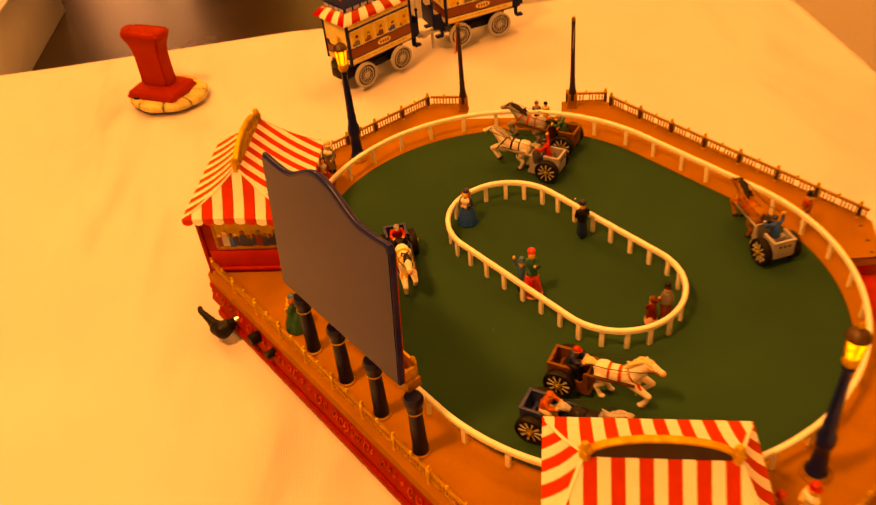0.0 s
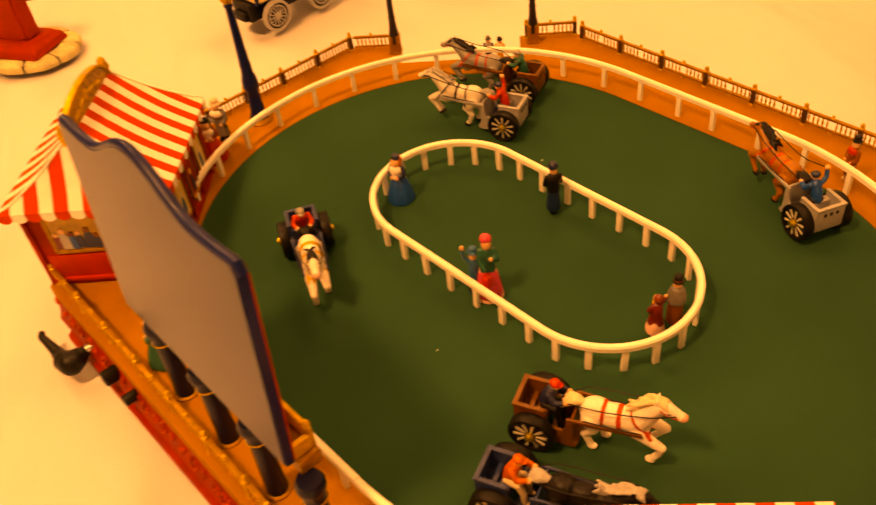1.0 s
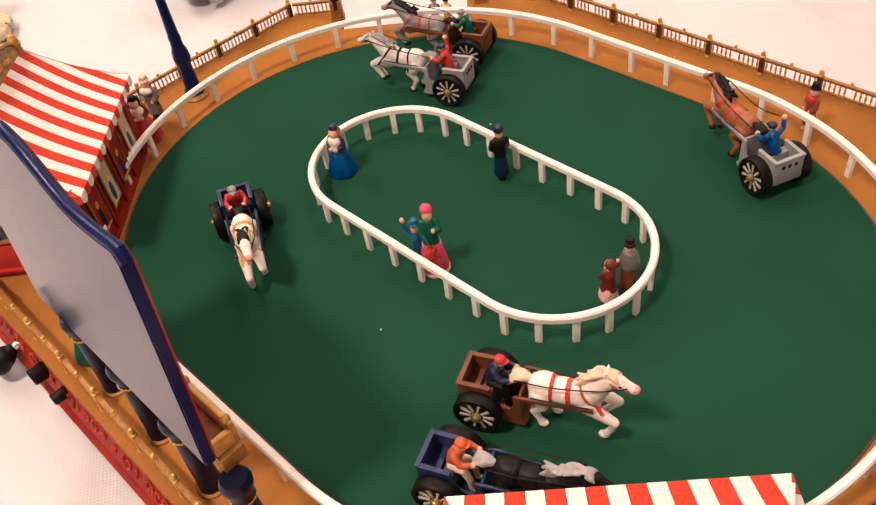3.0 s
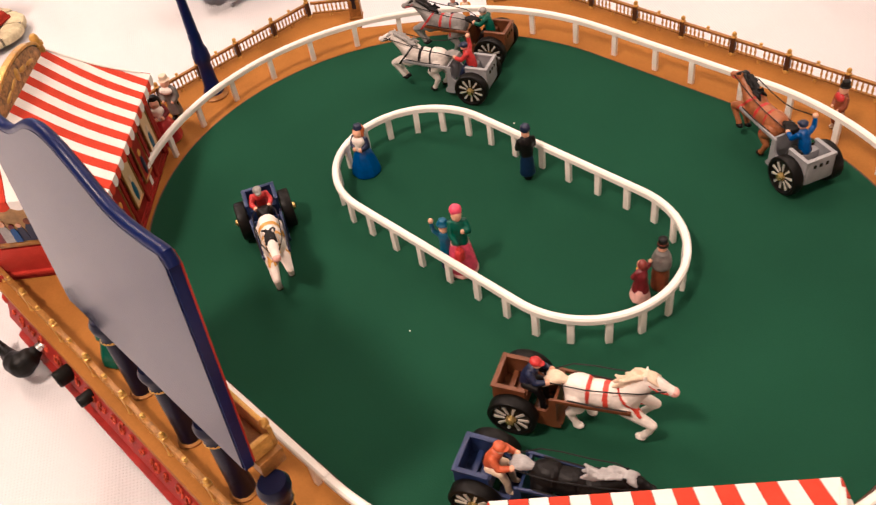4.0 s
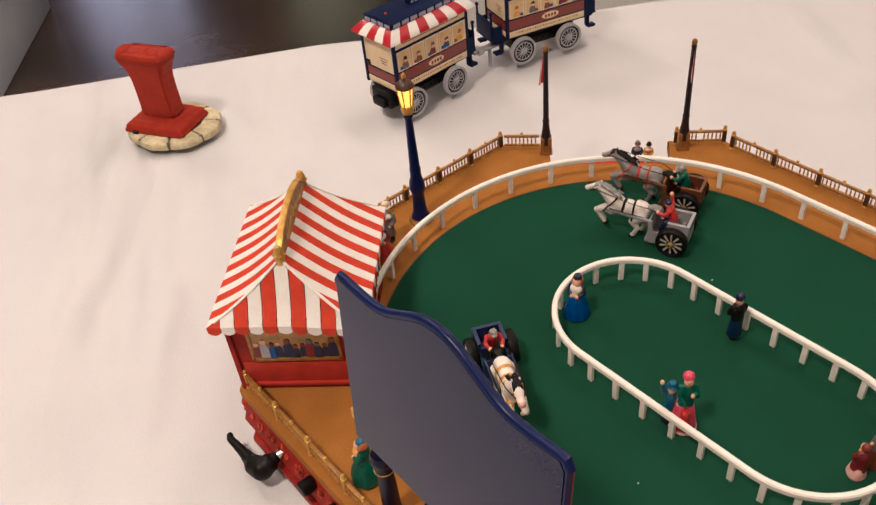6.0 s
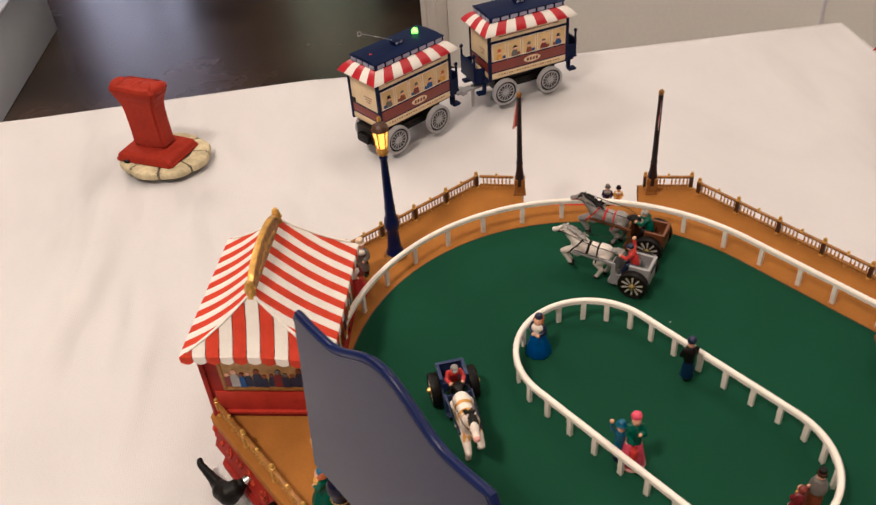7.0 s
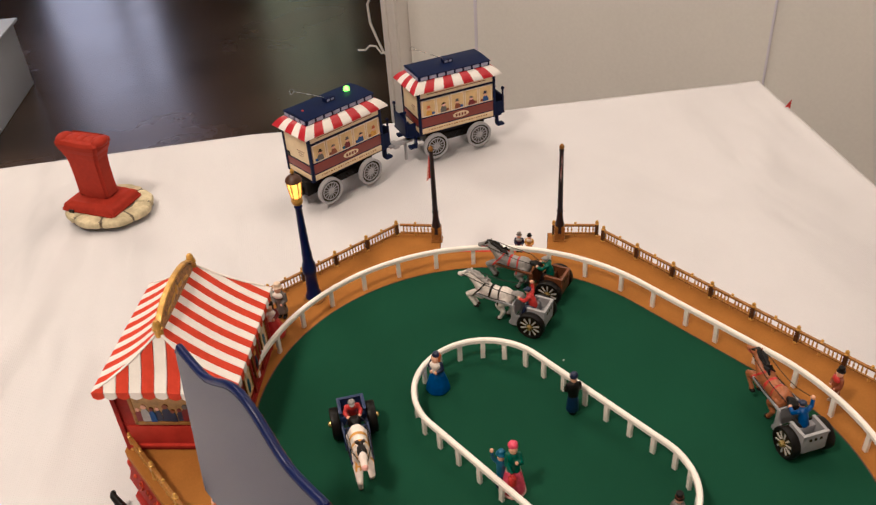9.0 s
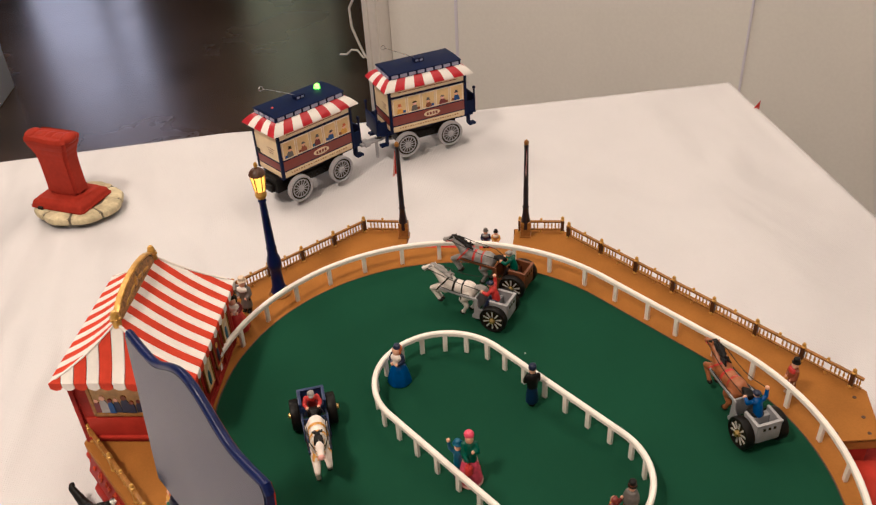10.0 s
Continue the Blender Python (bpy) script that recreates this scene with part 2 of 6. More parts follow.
def box(bm, size, loc=(0, 0, 0), rot=(0, 0, 0), bev=0.0, mi=0):
    r = bmesh.ops.create_cube(bm, size=1)
    vs = r["verts"]
    fs = list({f for v in vs for f in v.link_faces})
    bmesh.ops.scale(bm, vec=size, verts=vs)
    setmat(fs, mi)
    if bev:
        es = list({e for v in vs for e in v.link_edges})
        q = bmesh.ops.bevel(bm, geom=es, offset=bev, segments=2, affect="EDGES", profile=0.6)
        vs = list({v for f in q["faces"] for v in f.verts})
        setmat(q["faces"], mi)
        todo, seen = list(vs), set(vs)
        while todo:
            v = todo.pop()
            for e in v.link_edges:
                o = e.other_vert(v)
                if o not in seen:
                    seen.add(o)
                    todo.append(o)
        vs = list(seen)
    bmesh.ops.transform(bm, matrix=pose(*loc, *rot), verts=vs)
    return vs


def cyl(bm, r0, r1, p0, p1, seg=10, mi=0, cap=True):
    p0, p1 = Vector(p0), Vector(p1)
    d = p1 - p0
    m = Matrix.Translation((p0 + p1) / 2) @ d.to_track_quat("Z", "Y").to_matrix().to_4x4()
    r = bmesh.ops.create_cone(bm, cap_ends=cap, segments=seg, radius1=r0, radius2=r1, depth=d.length, matrix=m)
    setmat({f for v in r["verts"] for f in v.link_faces}, mi)
    return r["verts"]


def ball(bm, r, loc, scale=(1, 1, 1), rot=(0, 0, 0), seg=10, mi=0):
    m = pose(*loc, *rot) @ Matrix.Diagonal((*scale, 1))
    q = bmesh.ops.create_uvsphere(bm, u_segments=seg, v_segments=max(6, seg * 2 // 3), radius=r, matrix=m)
    setmat({f for v in q["verts"] for f in v.link_faces}, mi)
    return q["verts"]


def lathe(bm, profile, seg=16, loc=(0, 0, 0), mi=0, sx=1.0, sy=1.0):
    rings = []
    for r, z in profile:
        rings.append([bm.verts.new((loc[0] + sx * r * math.cos(2 * math.pi * k / seg), loc[1] + sy * r * math.sin(2 * math.pi * k / seg), loc[2] + z)) for k in range(seg)])
    fs = []
    for a, b in zip(rings, rings[1:]):
        for k in range(seg):
            fs.append(bm.faces.new((a[k], a[(k + 1) % seg], b[(k + 1) % seg], b[k])))
    fs.append(bm.faces.new(rings[0][::-1]))
    fs.append(bm.faces.new(rings[-1]))
    setmat(fs, mi)


def limb(bm, pts, seg=8, mi=0):
    """Round tapered limb through (x, y, z, radius)."""
    for (x0, y0, z0, r0), (x1, y1, z1, r1) in zip(pts, pts[1:]):
        cyl(bm, r0, r1, (x0, y0, z0), (x1, y1, z1), seg, mi, cap=False)
    for x, y, z, r in pts:
        ball(bm, r, (x, y, z), seg=seg, mi=mi)


def tube(bm, pts, r, seg=6, mi=0):
    limb(bm, [(*p, r) for p in pts], seg, mi)


def pipe(bm, pts, r, seg=10, mi=0):
    """One smooth tube through points that lie in the xz plane."""
    rings = []
    for i, p in enumerate(pts):
        g = (Vector(pts[min(i + 1, len(pts) - 1)]) - Vector(pts[max(i - 1, 0)])).normalized()
        s = Vector((-g.z, 0, g.x))
        rings.append([bm.verts.new(Vector(p) + s * r * math.cos(2 * math.pi * k / seg) + Vector((0, r * math.sin(2 * math.pi * k / seg), 0))) for k in range(seg)])
    fs = [bm.faces.new(rings[0]), bm.faces.new(rings[-1][::-1])]
    for a, b in zip(rings, rings[1:]):
        for k in range(seg):
            fs.append(bm.faces.new((a[k], b[k], b[(k + 1) % seg], a[(k + 1) % seg])))
    setmat(fs, mi)


def prism(bm, outline, z0, z1, mi=0):
    lo = [bm.verts.new((x, y, z0)) for x, y in outline]
    hi = [bm.verts.new((x, y, z1)) for x, y in outline]
    fs = [bm.faces.new(lo[::-1]), bm.faces.new(hi)]
    n = len(lo)
    for k in range(n):
        fs.append(bm.faces.new((lo[k], lo[(k + 1) % n], hi[(k + 1) % n], hi[k])))
    setmat(fs, mi)


def sheet(bm, rows, thick, mi=0):
    """A slab from a grid of points, thick downwards."""
    up = [[bm.verts.new(p) for p in row] for row in rows]
    dn = [[bm.verts.new((p[0], p[1], p[2] - thick)) for p in row] for row in rows]
    fs = []
    n, m = len(rows), len(rows[0])
    for i in range(n - 1):
        for j in range(m - 1):
            fs.append(bm.faces.new((up[i][j], up[i][j + 1], up[i + 1][j + 1], up[i + 1][j])))
            fs.append(bm.faces.new((dn[i][j], dn[i + 1][j], dn[i + 1][j + 1], dn[i][j + 1])))
    for i in range(n - 1):
        for j in (0, m - 1):
            fs.append(bm.faces.new((up[i][j], up[i + 1][j], dn[i + 1][j], dn[i][j])))
    for j in range(m - 1):
        for i in (0, n - 1):
            fs.append(bm.faces.new((up[i][j], dn[i][j], dn[i][j + 1], up[i][j + 1])))
    setmat(fs, mi)


def sweep(bm, pts, w, h, closed=False, mi=0):
    """A rectangular bar, w wide and h high, with chamfered top, through points."""
    prof = [(-w / 2, -h / 2), (w / 2, -h / 2), (w / 2, h * 0.25), (w * 0.28, h / 2), (-w * 0.28, h / 2), (-w / 2, h * 0.25)]
    n = len(pts)
    rings = []
    for i, p in enumerate(pts):
        a = Vector(pts[(i - 1) % n] if closed or i else pts[0])
        b = Vector(pts[(i + 1) % n] if closed or i < n - 1 else pts[-1])
        d = (b - a).normalized()
        side = Vector((-d.y, d.x, 0)).normalized()
        rings.append([bm.verts.new(Vector(p) + side * x + Vector((0, 0, z))) for x, z in prof])
    k = len(prof)
    fs = []
    for i in range(n if closed else n - 1):
        a, b = rings[i], rings[(i + 1) % n]
        for j in range(k):
            fs.append(bm.faces.new((a[j], a[(j + 1) % k], b[(j + 1) % k], b[j])))
    if not closed:
        fs += [bm.faces.new(rings[0][::-1]), bm.faces.new(rings[-1])]
    setmat(fs, mi)


BM = bmesh.new
BOARD = pose(0.0636, 0.6324, 0, 0, 0, -46.82)
TABLE = pose(0.415, 1.386, 0, 0, 0, 11.0)
G = 0.037
HALF = 0.0676


def lane(r, s):
    """A point and heading on a stadium of end radius r, from the middle of the far straight, counterclockwise."""
    arc = math.pi * r
    total = 4 * HALF + 2 * arc
    s = s % total
    if s < HALF:
        return -s, r, math.pi
    s -= HALF
    if s < arc:
        a = math.pi / 2 + s / r
        return -HALF + r * math.cos(a), r * math.sin(a), a + math.pi / 2
    s -= arc
    if s < 2 * HALF:
        return -HALF + s, -r, 0.0
    s -= 2 * HALF
    if s < arc:
        a = -math.pi / 2 + s / r
        return HALF + r * math.cos(a), r * math.sin(a), a + math.pi / 2
    s -= arc
    return HALF - s, r, math.pi


def melt(bm, voxel=0.0007, grain=0.00022):
    """Fuse the pieces of each colour into one cast skin with slightly uneven modelling."""
    out = BM()
    casts = []
    for i in sorted({f.material_index for f in bm.faces}):
        sub = bm.copy()
        bmesh.ops.delete(sub, geom=[f for f in sub.faces if f.material_index != i], context="FACES")
        bmesh.ops.recalc_face_normals(sub, faces=sub.faces)
        me = bpy.data.meshes.new("cast")
        sub.to_mesh(me)
        sub.free()
        ob = new("cast", me)
        mod = ob.modifiers.new("cast", "REMESH")
        mod.mode, mod.voxel_size = "VOXEL", voxel
        sm = ob.modifiers.new("soft", "SMOOTH")
        sm.factor, sm.iterations = 0.5, 2
        casts.append((i, ob, me))
    dg = bpy.context.evaluated_depsgraph_get()
    done = [(i, bpy.data.meshes.new_from_object(ob.evaluated_get(dg))) for i, ob, me in casts]
    for i, me in done:
        start = len(out.faces)
        out.from_mesh(me)
        out.faces.ensure_lookup_table()
        setmat(out.faces[start:], i)
        bpy.data.meshes.remove(me)
    for i, ob, me in casts:
        bpy.data.objects.remove(ob)
        bpy.data.meshes.remove(me)
    for v in out.verts:
        v.co += Vector((noise.noise(v.co * 420), noise.noise(v.co * 420 + Vector((9, 0, 0))), noise.noise(v.co * 420 + Vector((0, 9, 0))))) * grain
    bm.free()
    return out


# ---- room ----
def room():
    bm = BM()
    box(bm, (9.0, 9.0, 0.1), (-0.5, 2.0, -0.80))
    tagged(mesh_object("floor", bm, FLOORM), "dark polished floor with soft reflections", "floor", kind="structure")
    bm = BM()
    box(bm, (9.0, 9.0, 0.1), (-0.5, 2.0, 1.80))
    tagged(mesh_object("ceiling", bm, CEIL), "white painted ceiling", "ceiling", kind="structure")
    corner, jamb = Vector((0.704, 2.246)), Vector((-0.252, 2.802))

    def wall(name, a, b, thick, label, mat=WALLP, z0=-0.75, z1=1.75):
        a, b = Vector(a), Vector(b)
        d = b - a
        n = Vector((-d.y, d.x)).normalized()
        c = (a + b) / 2 + n * thick / 2
        bm = BM()
        box(bm, (d.length, thick, z1 - z0), (c.x, c.y, (z0 + z1) / 2), (0, 0, math.degrees(math.atan2(d.y, d.x))))
        return tagged(mesh_object(name, bm, mat), label, "wall", kind="structure")

    wall("wall_partition", corner, jamb, -0.10, "plain beige painted partition wall behind the table")
    wall("wall_east", (2.6, 1.45), corner, -0.10, "plain beige painted wall beside the table")
    wall("wall_far", (4.0, 6.45), (-5.0, 6.45), -0.10, "plain brown wall across the room", WALLD)
    wall("wall_west", (-5.0, 6.5), (-5.0, -2.5), 0.10, "plain beige painted wall")
    wall("wall_south", (-5.0, -2.45), (4.0, -2.45), -0.10, "plain beige painted wall")
    wall("wall_side", (4.0, -2.5), (4.0, 6.5), 0.10, "plain beige painted wall")
    for k, (x, w) in enumerate(((-2.99, 0.82), (-1.42, 0.62))):
        t = thing("window_%d" % (k + 1), pose(x, 6.44, 0.55), "tall window with grey daylight in the far wall", "window", kind="structure")
        bm = BM()
        box(bm, (w, 0.01, 1.5), (0, 0, 0))
        part("pane", bm, GARDEN if k else DAYLIGHT, t)
        bm = BM()
        for s in (-1, 1):
            box(bm, (0.06, 0.04, 1.6), (s * (w / 2 + 0.03), -0.01, 0), (0, 0, 0), 0.004)
            box(bm, (w, 0.04, 0.06), (0, -0.01, s * 0.78), (0, 0, 0), 0.004)
        part("window_frame", bm, CEIL, t)
        bm = BM()
        box(bm, (0.07, 0.03, 1.5), (0.16, -0.012, 0), (0, 0, 0), 0.004)
        part("glazing_bar", bm, WALLD, t)
    d = (jamb - corner).normalized()
    ang = math.degrees(math.atan2(d.y, d.x))
    q = jamb + d * 0.035
    bm = BM()
    box(bm, (0.064, 0.11, 2.5), (q.x, q.y, 0.5), (0, 0, ang), 0.006)
    for off in (0.014, 0.048):
        c = jamb + d * off - Vector((-d.y, d.x)) * -0.057
        box(bm, (0.014, 0.012, 2.5), (c.x, c.y, 0.5), (0, 0, ang), 0.004)
    tagged(mesh_object("trim", bm, CEIL), "pale moulded end trim of the partition wall", "trim", kind="structure")
    seam = corner + (jamb - corner) * 0.774 + Vector((-d.y, d.x)) * 0.001
    bm = BM()
    box(bm, (0.010, 0.004, 2.5), (seam.x, seam.y, 0.5), (0, 0, ang), 0.001)
    tagged(mesh_object("trim", bm, LILAC_W), "thin pale strip over a joint in the wall", "trim", kind="structure")
    bm = BM()
    p = corner - d * 0.0
    box(bm, (0.006, 0.004, 2.5), (p.x - 0.002, p.y - 0.003, 0.5), (0, 0, ang), 0.001)
    tagged(mesh_object("trim", bm, LILAC_W), "pale corner strip between the two walls", "trim", kind="structure")
    for loop, r, label in (
        (((0.115, 0.20), (0.118, -0.10), (0.124, -0.35), (0.130, -0.46), (0.165, -0.505), (0.190, -0.545), (0.186, -0.62), (0.160, -0.68), (0.135, -0.73), (0.11, -0.742)), 0.0042, "pale cord hanging in a loop beside the wall end"),
        (((0.26, -0.744), (0.225, -0.738), (0.20, -0.715), (0.17, -0.712), (0.145, -0.738), (0.05, -0.70)), 0.0032, "thin pale cord hooked on the wall end"),
    ):
        bm = BM()
        tube(bm, [(jamb.x + d.x * o * 0.85, jamb.y + d.y * o * 0.85, 0.54 + (z - 0.54) * 0.84) for o, z in loop], r, 7)
        tagged(mesh_object("hanging_cord", bm, CORDW), label, "cord")
    # low white box on the floor
    t = thing("white_box", pose(-1.80, 3.22, -0.75, 0, 0, -80), "low white box standing on the dark floor", "box")
    bm = BM()
    box(bm, (0.9, 0.9, 0.25), (0.45, -0.45, 0.125), (0, 0, 0), 0.006)
    part("body", bm, WHITEB, t)
    bm = BM()
    box(bm, (0.93, 0.93, 0.012), (0.45, -0.45, 0.256), (0, 0, 0), 0.004)
    part("lid", bm, WHITEB, t)


room()


def cloth_height(x, y):
    """Soft folds of the cloth, never above the table's level."""
    p = Vector((x, y, 0.0))
    h = -0.0004 - 0.0020 * abs(noise.noise(p * 2.1)) - 0.0012 * abs(noise.noise(p * 7.0 + Vector((3, 1, 0))))
    for cx in (-0.748, -1.30):
        h -= 0.046 * min(abs(x - cx), 0.055)
    for cy in (-0.36, -0.95):
        h -= 0.014 * min(abs(y - cy), 0.10)
    return h + 0.0016


def edge_bulge(x):
    """How far the cloth's far edge stands out, where a fold reaches it."""
    return 0.016 * max(0.0, 1 - abs(x + 0.748) / (0.36 if x < -0.748 else 0.20))


def table():
    t = thing("table", TABLE, "long table under a white cloth", "table")
    wx, wy = 2.6, 1.62
    bm = BM()
    box(bm, (wx - 0.02, wy - 0.02, 0.025), (-wx / 2, -wy / 2, -0.022), (0, 0, 0), 0.004)
    part("tabletop", bm, paint("table_wood", (0.25, 0.14, 0.07), 0.5, scale=12), t)
    leg = None
    for x in (-0.1, -wx + 0.1):
        for y in (-0.1, -wy + 0.1):
            if leg is None:
                bm = BM()
                cyl(bm, 0.02, 0.02, (0, 0, -0.75), (0, 0, -0.034), 12)
                leg = part("leg", bm, STEEL, t)
                leg.location = (x, y, 0)
            else:
                again(leg, Matrix.Translation((x, y, 0)))
    # the cloth, with a hanging skirt
    nx, ny = 150, 96
    xs = [-wx + wx * i / nx for i in range(nx + 1)]
    ys = [-wy + wy * j / ny for j in range(ny + 1)]
    verts, faces = [], []
    for y in ys:
        for x in xs:
            verts.append((x, y + edge_bulge(x) * max(0.0, 1 + y / 0.12), min(0.0, cloth_height(x, y))))
    w = nx + 1
    for j in range(ny):
        for i in range(nx):
            faces.append((j * w + i, j * w + i + 1, (j + 1) * w + i + 1, (j + 1) * w + i))
    border = [i for i in range(w)] + [j * w + nx for j in range(1, ny + 1)] + [ny * w + i for i in range(nx - 1, -1, -1)] + [j * w for j in range(ny - 1, 0, -1)]
    ring = border
    for depth in (0.006, 0.03, 0.15, 0.35, 0.62):
        nxt = []
        for k, b in enumerate(border):
            x, y, z = verts[b]
            ox = 1 if x > -1e-6 else (-1 if x < -wx + 1e-6 else 0)
            oy = 1 if k > nx + ny - 1 and k <= 2 * nx + ny else (-1 if y < -wy + 1e-6 else 0)
            swing = 0.004 + (0.010 + 0.022 * depth * (1 + math.sin(k * 0.55) + 0.5 * math.sin(k * 1.31))) * min(1, depth / 0.05)
            nxt.append(len(verts))
            verts.append((x + ox * swing, y + oy * swing, -depth))
        m = len(border)
        for k in range(m):
            faces.append((ring[k], nxt[k], nxt[(k + 1) % m], ring[(k + 1) % m]))
        ring = nxt
    me = bpy.data.meshes.new("tablecloth")
    me.from_pydata(verts, [], faces)
    me.materials.append(CLOTH)
    me.polygons.foreach_set("use_smooth", [True] * len(me.polygons))
    ob = new("tablecloth", me)
    ob.matrix_world = TABLE
    tagged(ob, "white cotton tablecloth with soft creases, hanging over the table edge", "tablecloth")


table()


# ---- the toy racecourse: base ----
def deck_outline(f=1.0, half=((0.0, -0.2442), (0.230, -0.2442), (0.322, -0.150), (0.322, 0.106), (0.288, 0.140), (0.262, 0.113), (0.181, 0.191), (0.208, 0.219), (0.172, 0.254), (0.0, 0.254)), east=None):
    """The deck's outline: the left half mirrors half, the right half is east where given."""
    left = [(-x * f, y * f) for x, y in half]
    right = [(x * f, y * f) for x, y in east or half]
    return right + left[-2:0:-1]


def plinth_outline(f):
    return deck_outline(f, ((0.0, -0.2485), (0.208, -0.2485), (0.318, -0.134), (0.318, 0.104), (0.262, 0.166), (0.236, 0.190), (0.172, 0.254), (0.0, 0.254)))


def base():
    t = thing("racecourse_base", BOARD, "eight-sided toy racecourse base, tan deck over red ornamented sides", "toy base")
    bm = BM()
    prism(bm, deck_outline(east=((0.0, -0.2442), (0.230, -0.2442), (0.322, -0.150), (0.322, 0.106), (0.288, 0.140), (0.254, 0.106), (0.1725, 0.1850), (0.1955, 0.2095), (0.1610, 0.2510), (0.0, 0.254))), 0.0270, G)
    bmesh.ops.bevel(bm, geom=[e for e in bm.edges if abs(e.verts[0].co.z - e.verts[1].co.z) < 1e-6], offset=0.0012, segments=2, affect="EDGES")
    part("deck", bm, TAN, t, "tan painted deck")
    bm = BM()
    prism(bm, deck_outline(1.0, ((0.0, -0.2365), (0.208, -0.2365), (0.312, -0.132), (0.312, 0.104), (0.286, 0.130), (0.260, 0.106), (0.176, 0.186), (0.200, 0.212), (0.168, 0.247), (0.0, 0.247)), ((0.0, -0.2365), (0.208, -0.2365), (0.312, -0.132), (0.312, 0.104), (0.286, 0.130), (0.252, 0.099), (0.1680, 0.1800), (0.1880, 0.2035), (0.1560, 0.2440), (0.0, 0.247))), 0.0085, 0.0275)
    part("fascia", bm, RED, t, "red side wall")
    bm = BM()
    prism(bm, plinth_outline(1.014), 0.0, 0.005)
    prism(bm, plinth_outline(0.998), 0.005, 0.0095)
    part("plinth", bm, DKRED, t, "dark red plinth moulding")
    bm = BM()
    n = 160
    arc = 4 * HALF + 2 * math.pi * 0.190
    prism(bm, [lane(0.190, arc * k / n)[:2] for k in range(n)], G - 0.001, G + 0.0005)
    part("track", bm, GREEN, t, "dark green felt oval track")
    # dark groove that edges the felt
    bm = BM()
    arc = 4 * HALF + 2 * math.pi * 0.1905
    sweep(bm, [(*lane(0.1907, arc * k / 160)[:2], G + 0.0001) for k in range(160)], 0.0012, 0.0006, True)
    part("track_edge", bm, BROWN_D, t)
    # red steps at the two open corners
    for s in (-1, 1):
        for lo, hi, z in ((0.345 if s > 0 else 0.367, 0.4215, 0.0185),):
            bm = BM()
            w = 0.0565
            mid = (lo + hi) / 2
            half = (hi - lo) / 2 / math.sqrt(2)
            c = Vector((0.2215, 0.152)) + Vector((1, 1)).normalized() * ((mid - 0.3735) / math.sqrt(2))
            box(bm, (w * 2 * 0.98, half * 2, z - 0.0005), (s * c.x, c.y, z / 2 + 0.00025), (0, 0, -45 * s), 0.001)
            part("step", bm, RED, t, "red step")
    # flared red front with scrolls in relief
    bm = BM()
    prof = [(-0.2360, 0.0280), (-0.2425, 0.0280), (-0.2445, 0.0210), (-0.2488, 0.0100), (-0.2360, 0.0080)]
    ends = [[bm.verts.new((u + s * (p - 0.008), v, z)) for v, z in prof] for u, s, p in ((-0.218, 1, 0.0), (0.218, -1, 0.0))]
    for k in range(5):
        bm.faces.new((ends[0][k], ends[0][(k + 1) % 5], ends[1][(k + 1) % 5], ends[1][k]))
    bm.faces.new(ends[0][::-1])
    bm.faces.new(ends[1])
    part("front_panel", bm, DKRED, t, "flared red front panel")
    rng = random.Random(4)
    bm = BM()
    for k in range(46):
        u = -0.214 + 0.0095 * k + rng.uniform(-0.0036, 0.0036)
        r = rng.uniform(0.0018, 0.0048)
        turn = rng.uniform(0, 6)
        q = 1 if k % 2 else -1
        for a in range(8):
            w0, w1 = r * (1 - a / 10), r * (1 - (a + 1) / 10)
            t0, t1 = q * (a * 0.85 + turn), q * (a * 0.85 + turn + 0.85)
            p = []
            for w, g in ((w0, t0), (w1, t1)):
                h = 0.0185 + w * math.sin(g) * 1.05
                p.append((u + w * math.cos(g), -0.2458 + (h - 0.0185) * 0.40 - 0.0004, h))
            cyl(bm, 0.0008, 0.0006, p[0], p[1], 5)
        if k % 4 == 0:
            ball(bm, 0.0014, (u + 0.003, -0.2452, 0.0165 + rng.uniform(-0.002, 0.004)), (1.8, 1, 0.7), (0, rng.uniform(-60, 60), 0), seg=6)
    tagged(part("scrollwork", bm, paint("gilt_red_relief", (0.42, 0.075, 0.012), 0.4, metal=0.15, var=0.6, scale=180, spec=0.2), t, "raised scroll ornament, red rubbed with gold"), kind="stuff")
    bm = BM()
    for k in range(9):
        a = k / 8
        ball(bm, 0.0042, (-0.229 - 0.090 * a, -0.2420 + 0.090 * a, 0.022 + 0.003 * (k % 2)), (1, 1, 1.3), seg=9)
        ball(bm, 0.0026, (-0.231 - 0.090 * a, -0.2430 + 0.090 * a, 0.014 + 0.003 * (k % 2)), (1, 1, 1.0), seg=8)
    part("corner_ornament", bm, RED, t, "dark red leaf ornament below the booth corner")
    # screw holes left in the open deck corner
    for u, v in ((0.1584, 0.2361), (0.1737, 0.2207), (0.1681, 0.1902), (0.1850, 0.2080)):
        bm = BM()
        cyl(bm, 0.0016, 0.0016, (u, v, G - 0.0002), (u, v, G + 0.0003), 12)
        part("screw_hole", bm, BROWN_D, t)
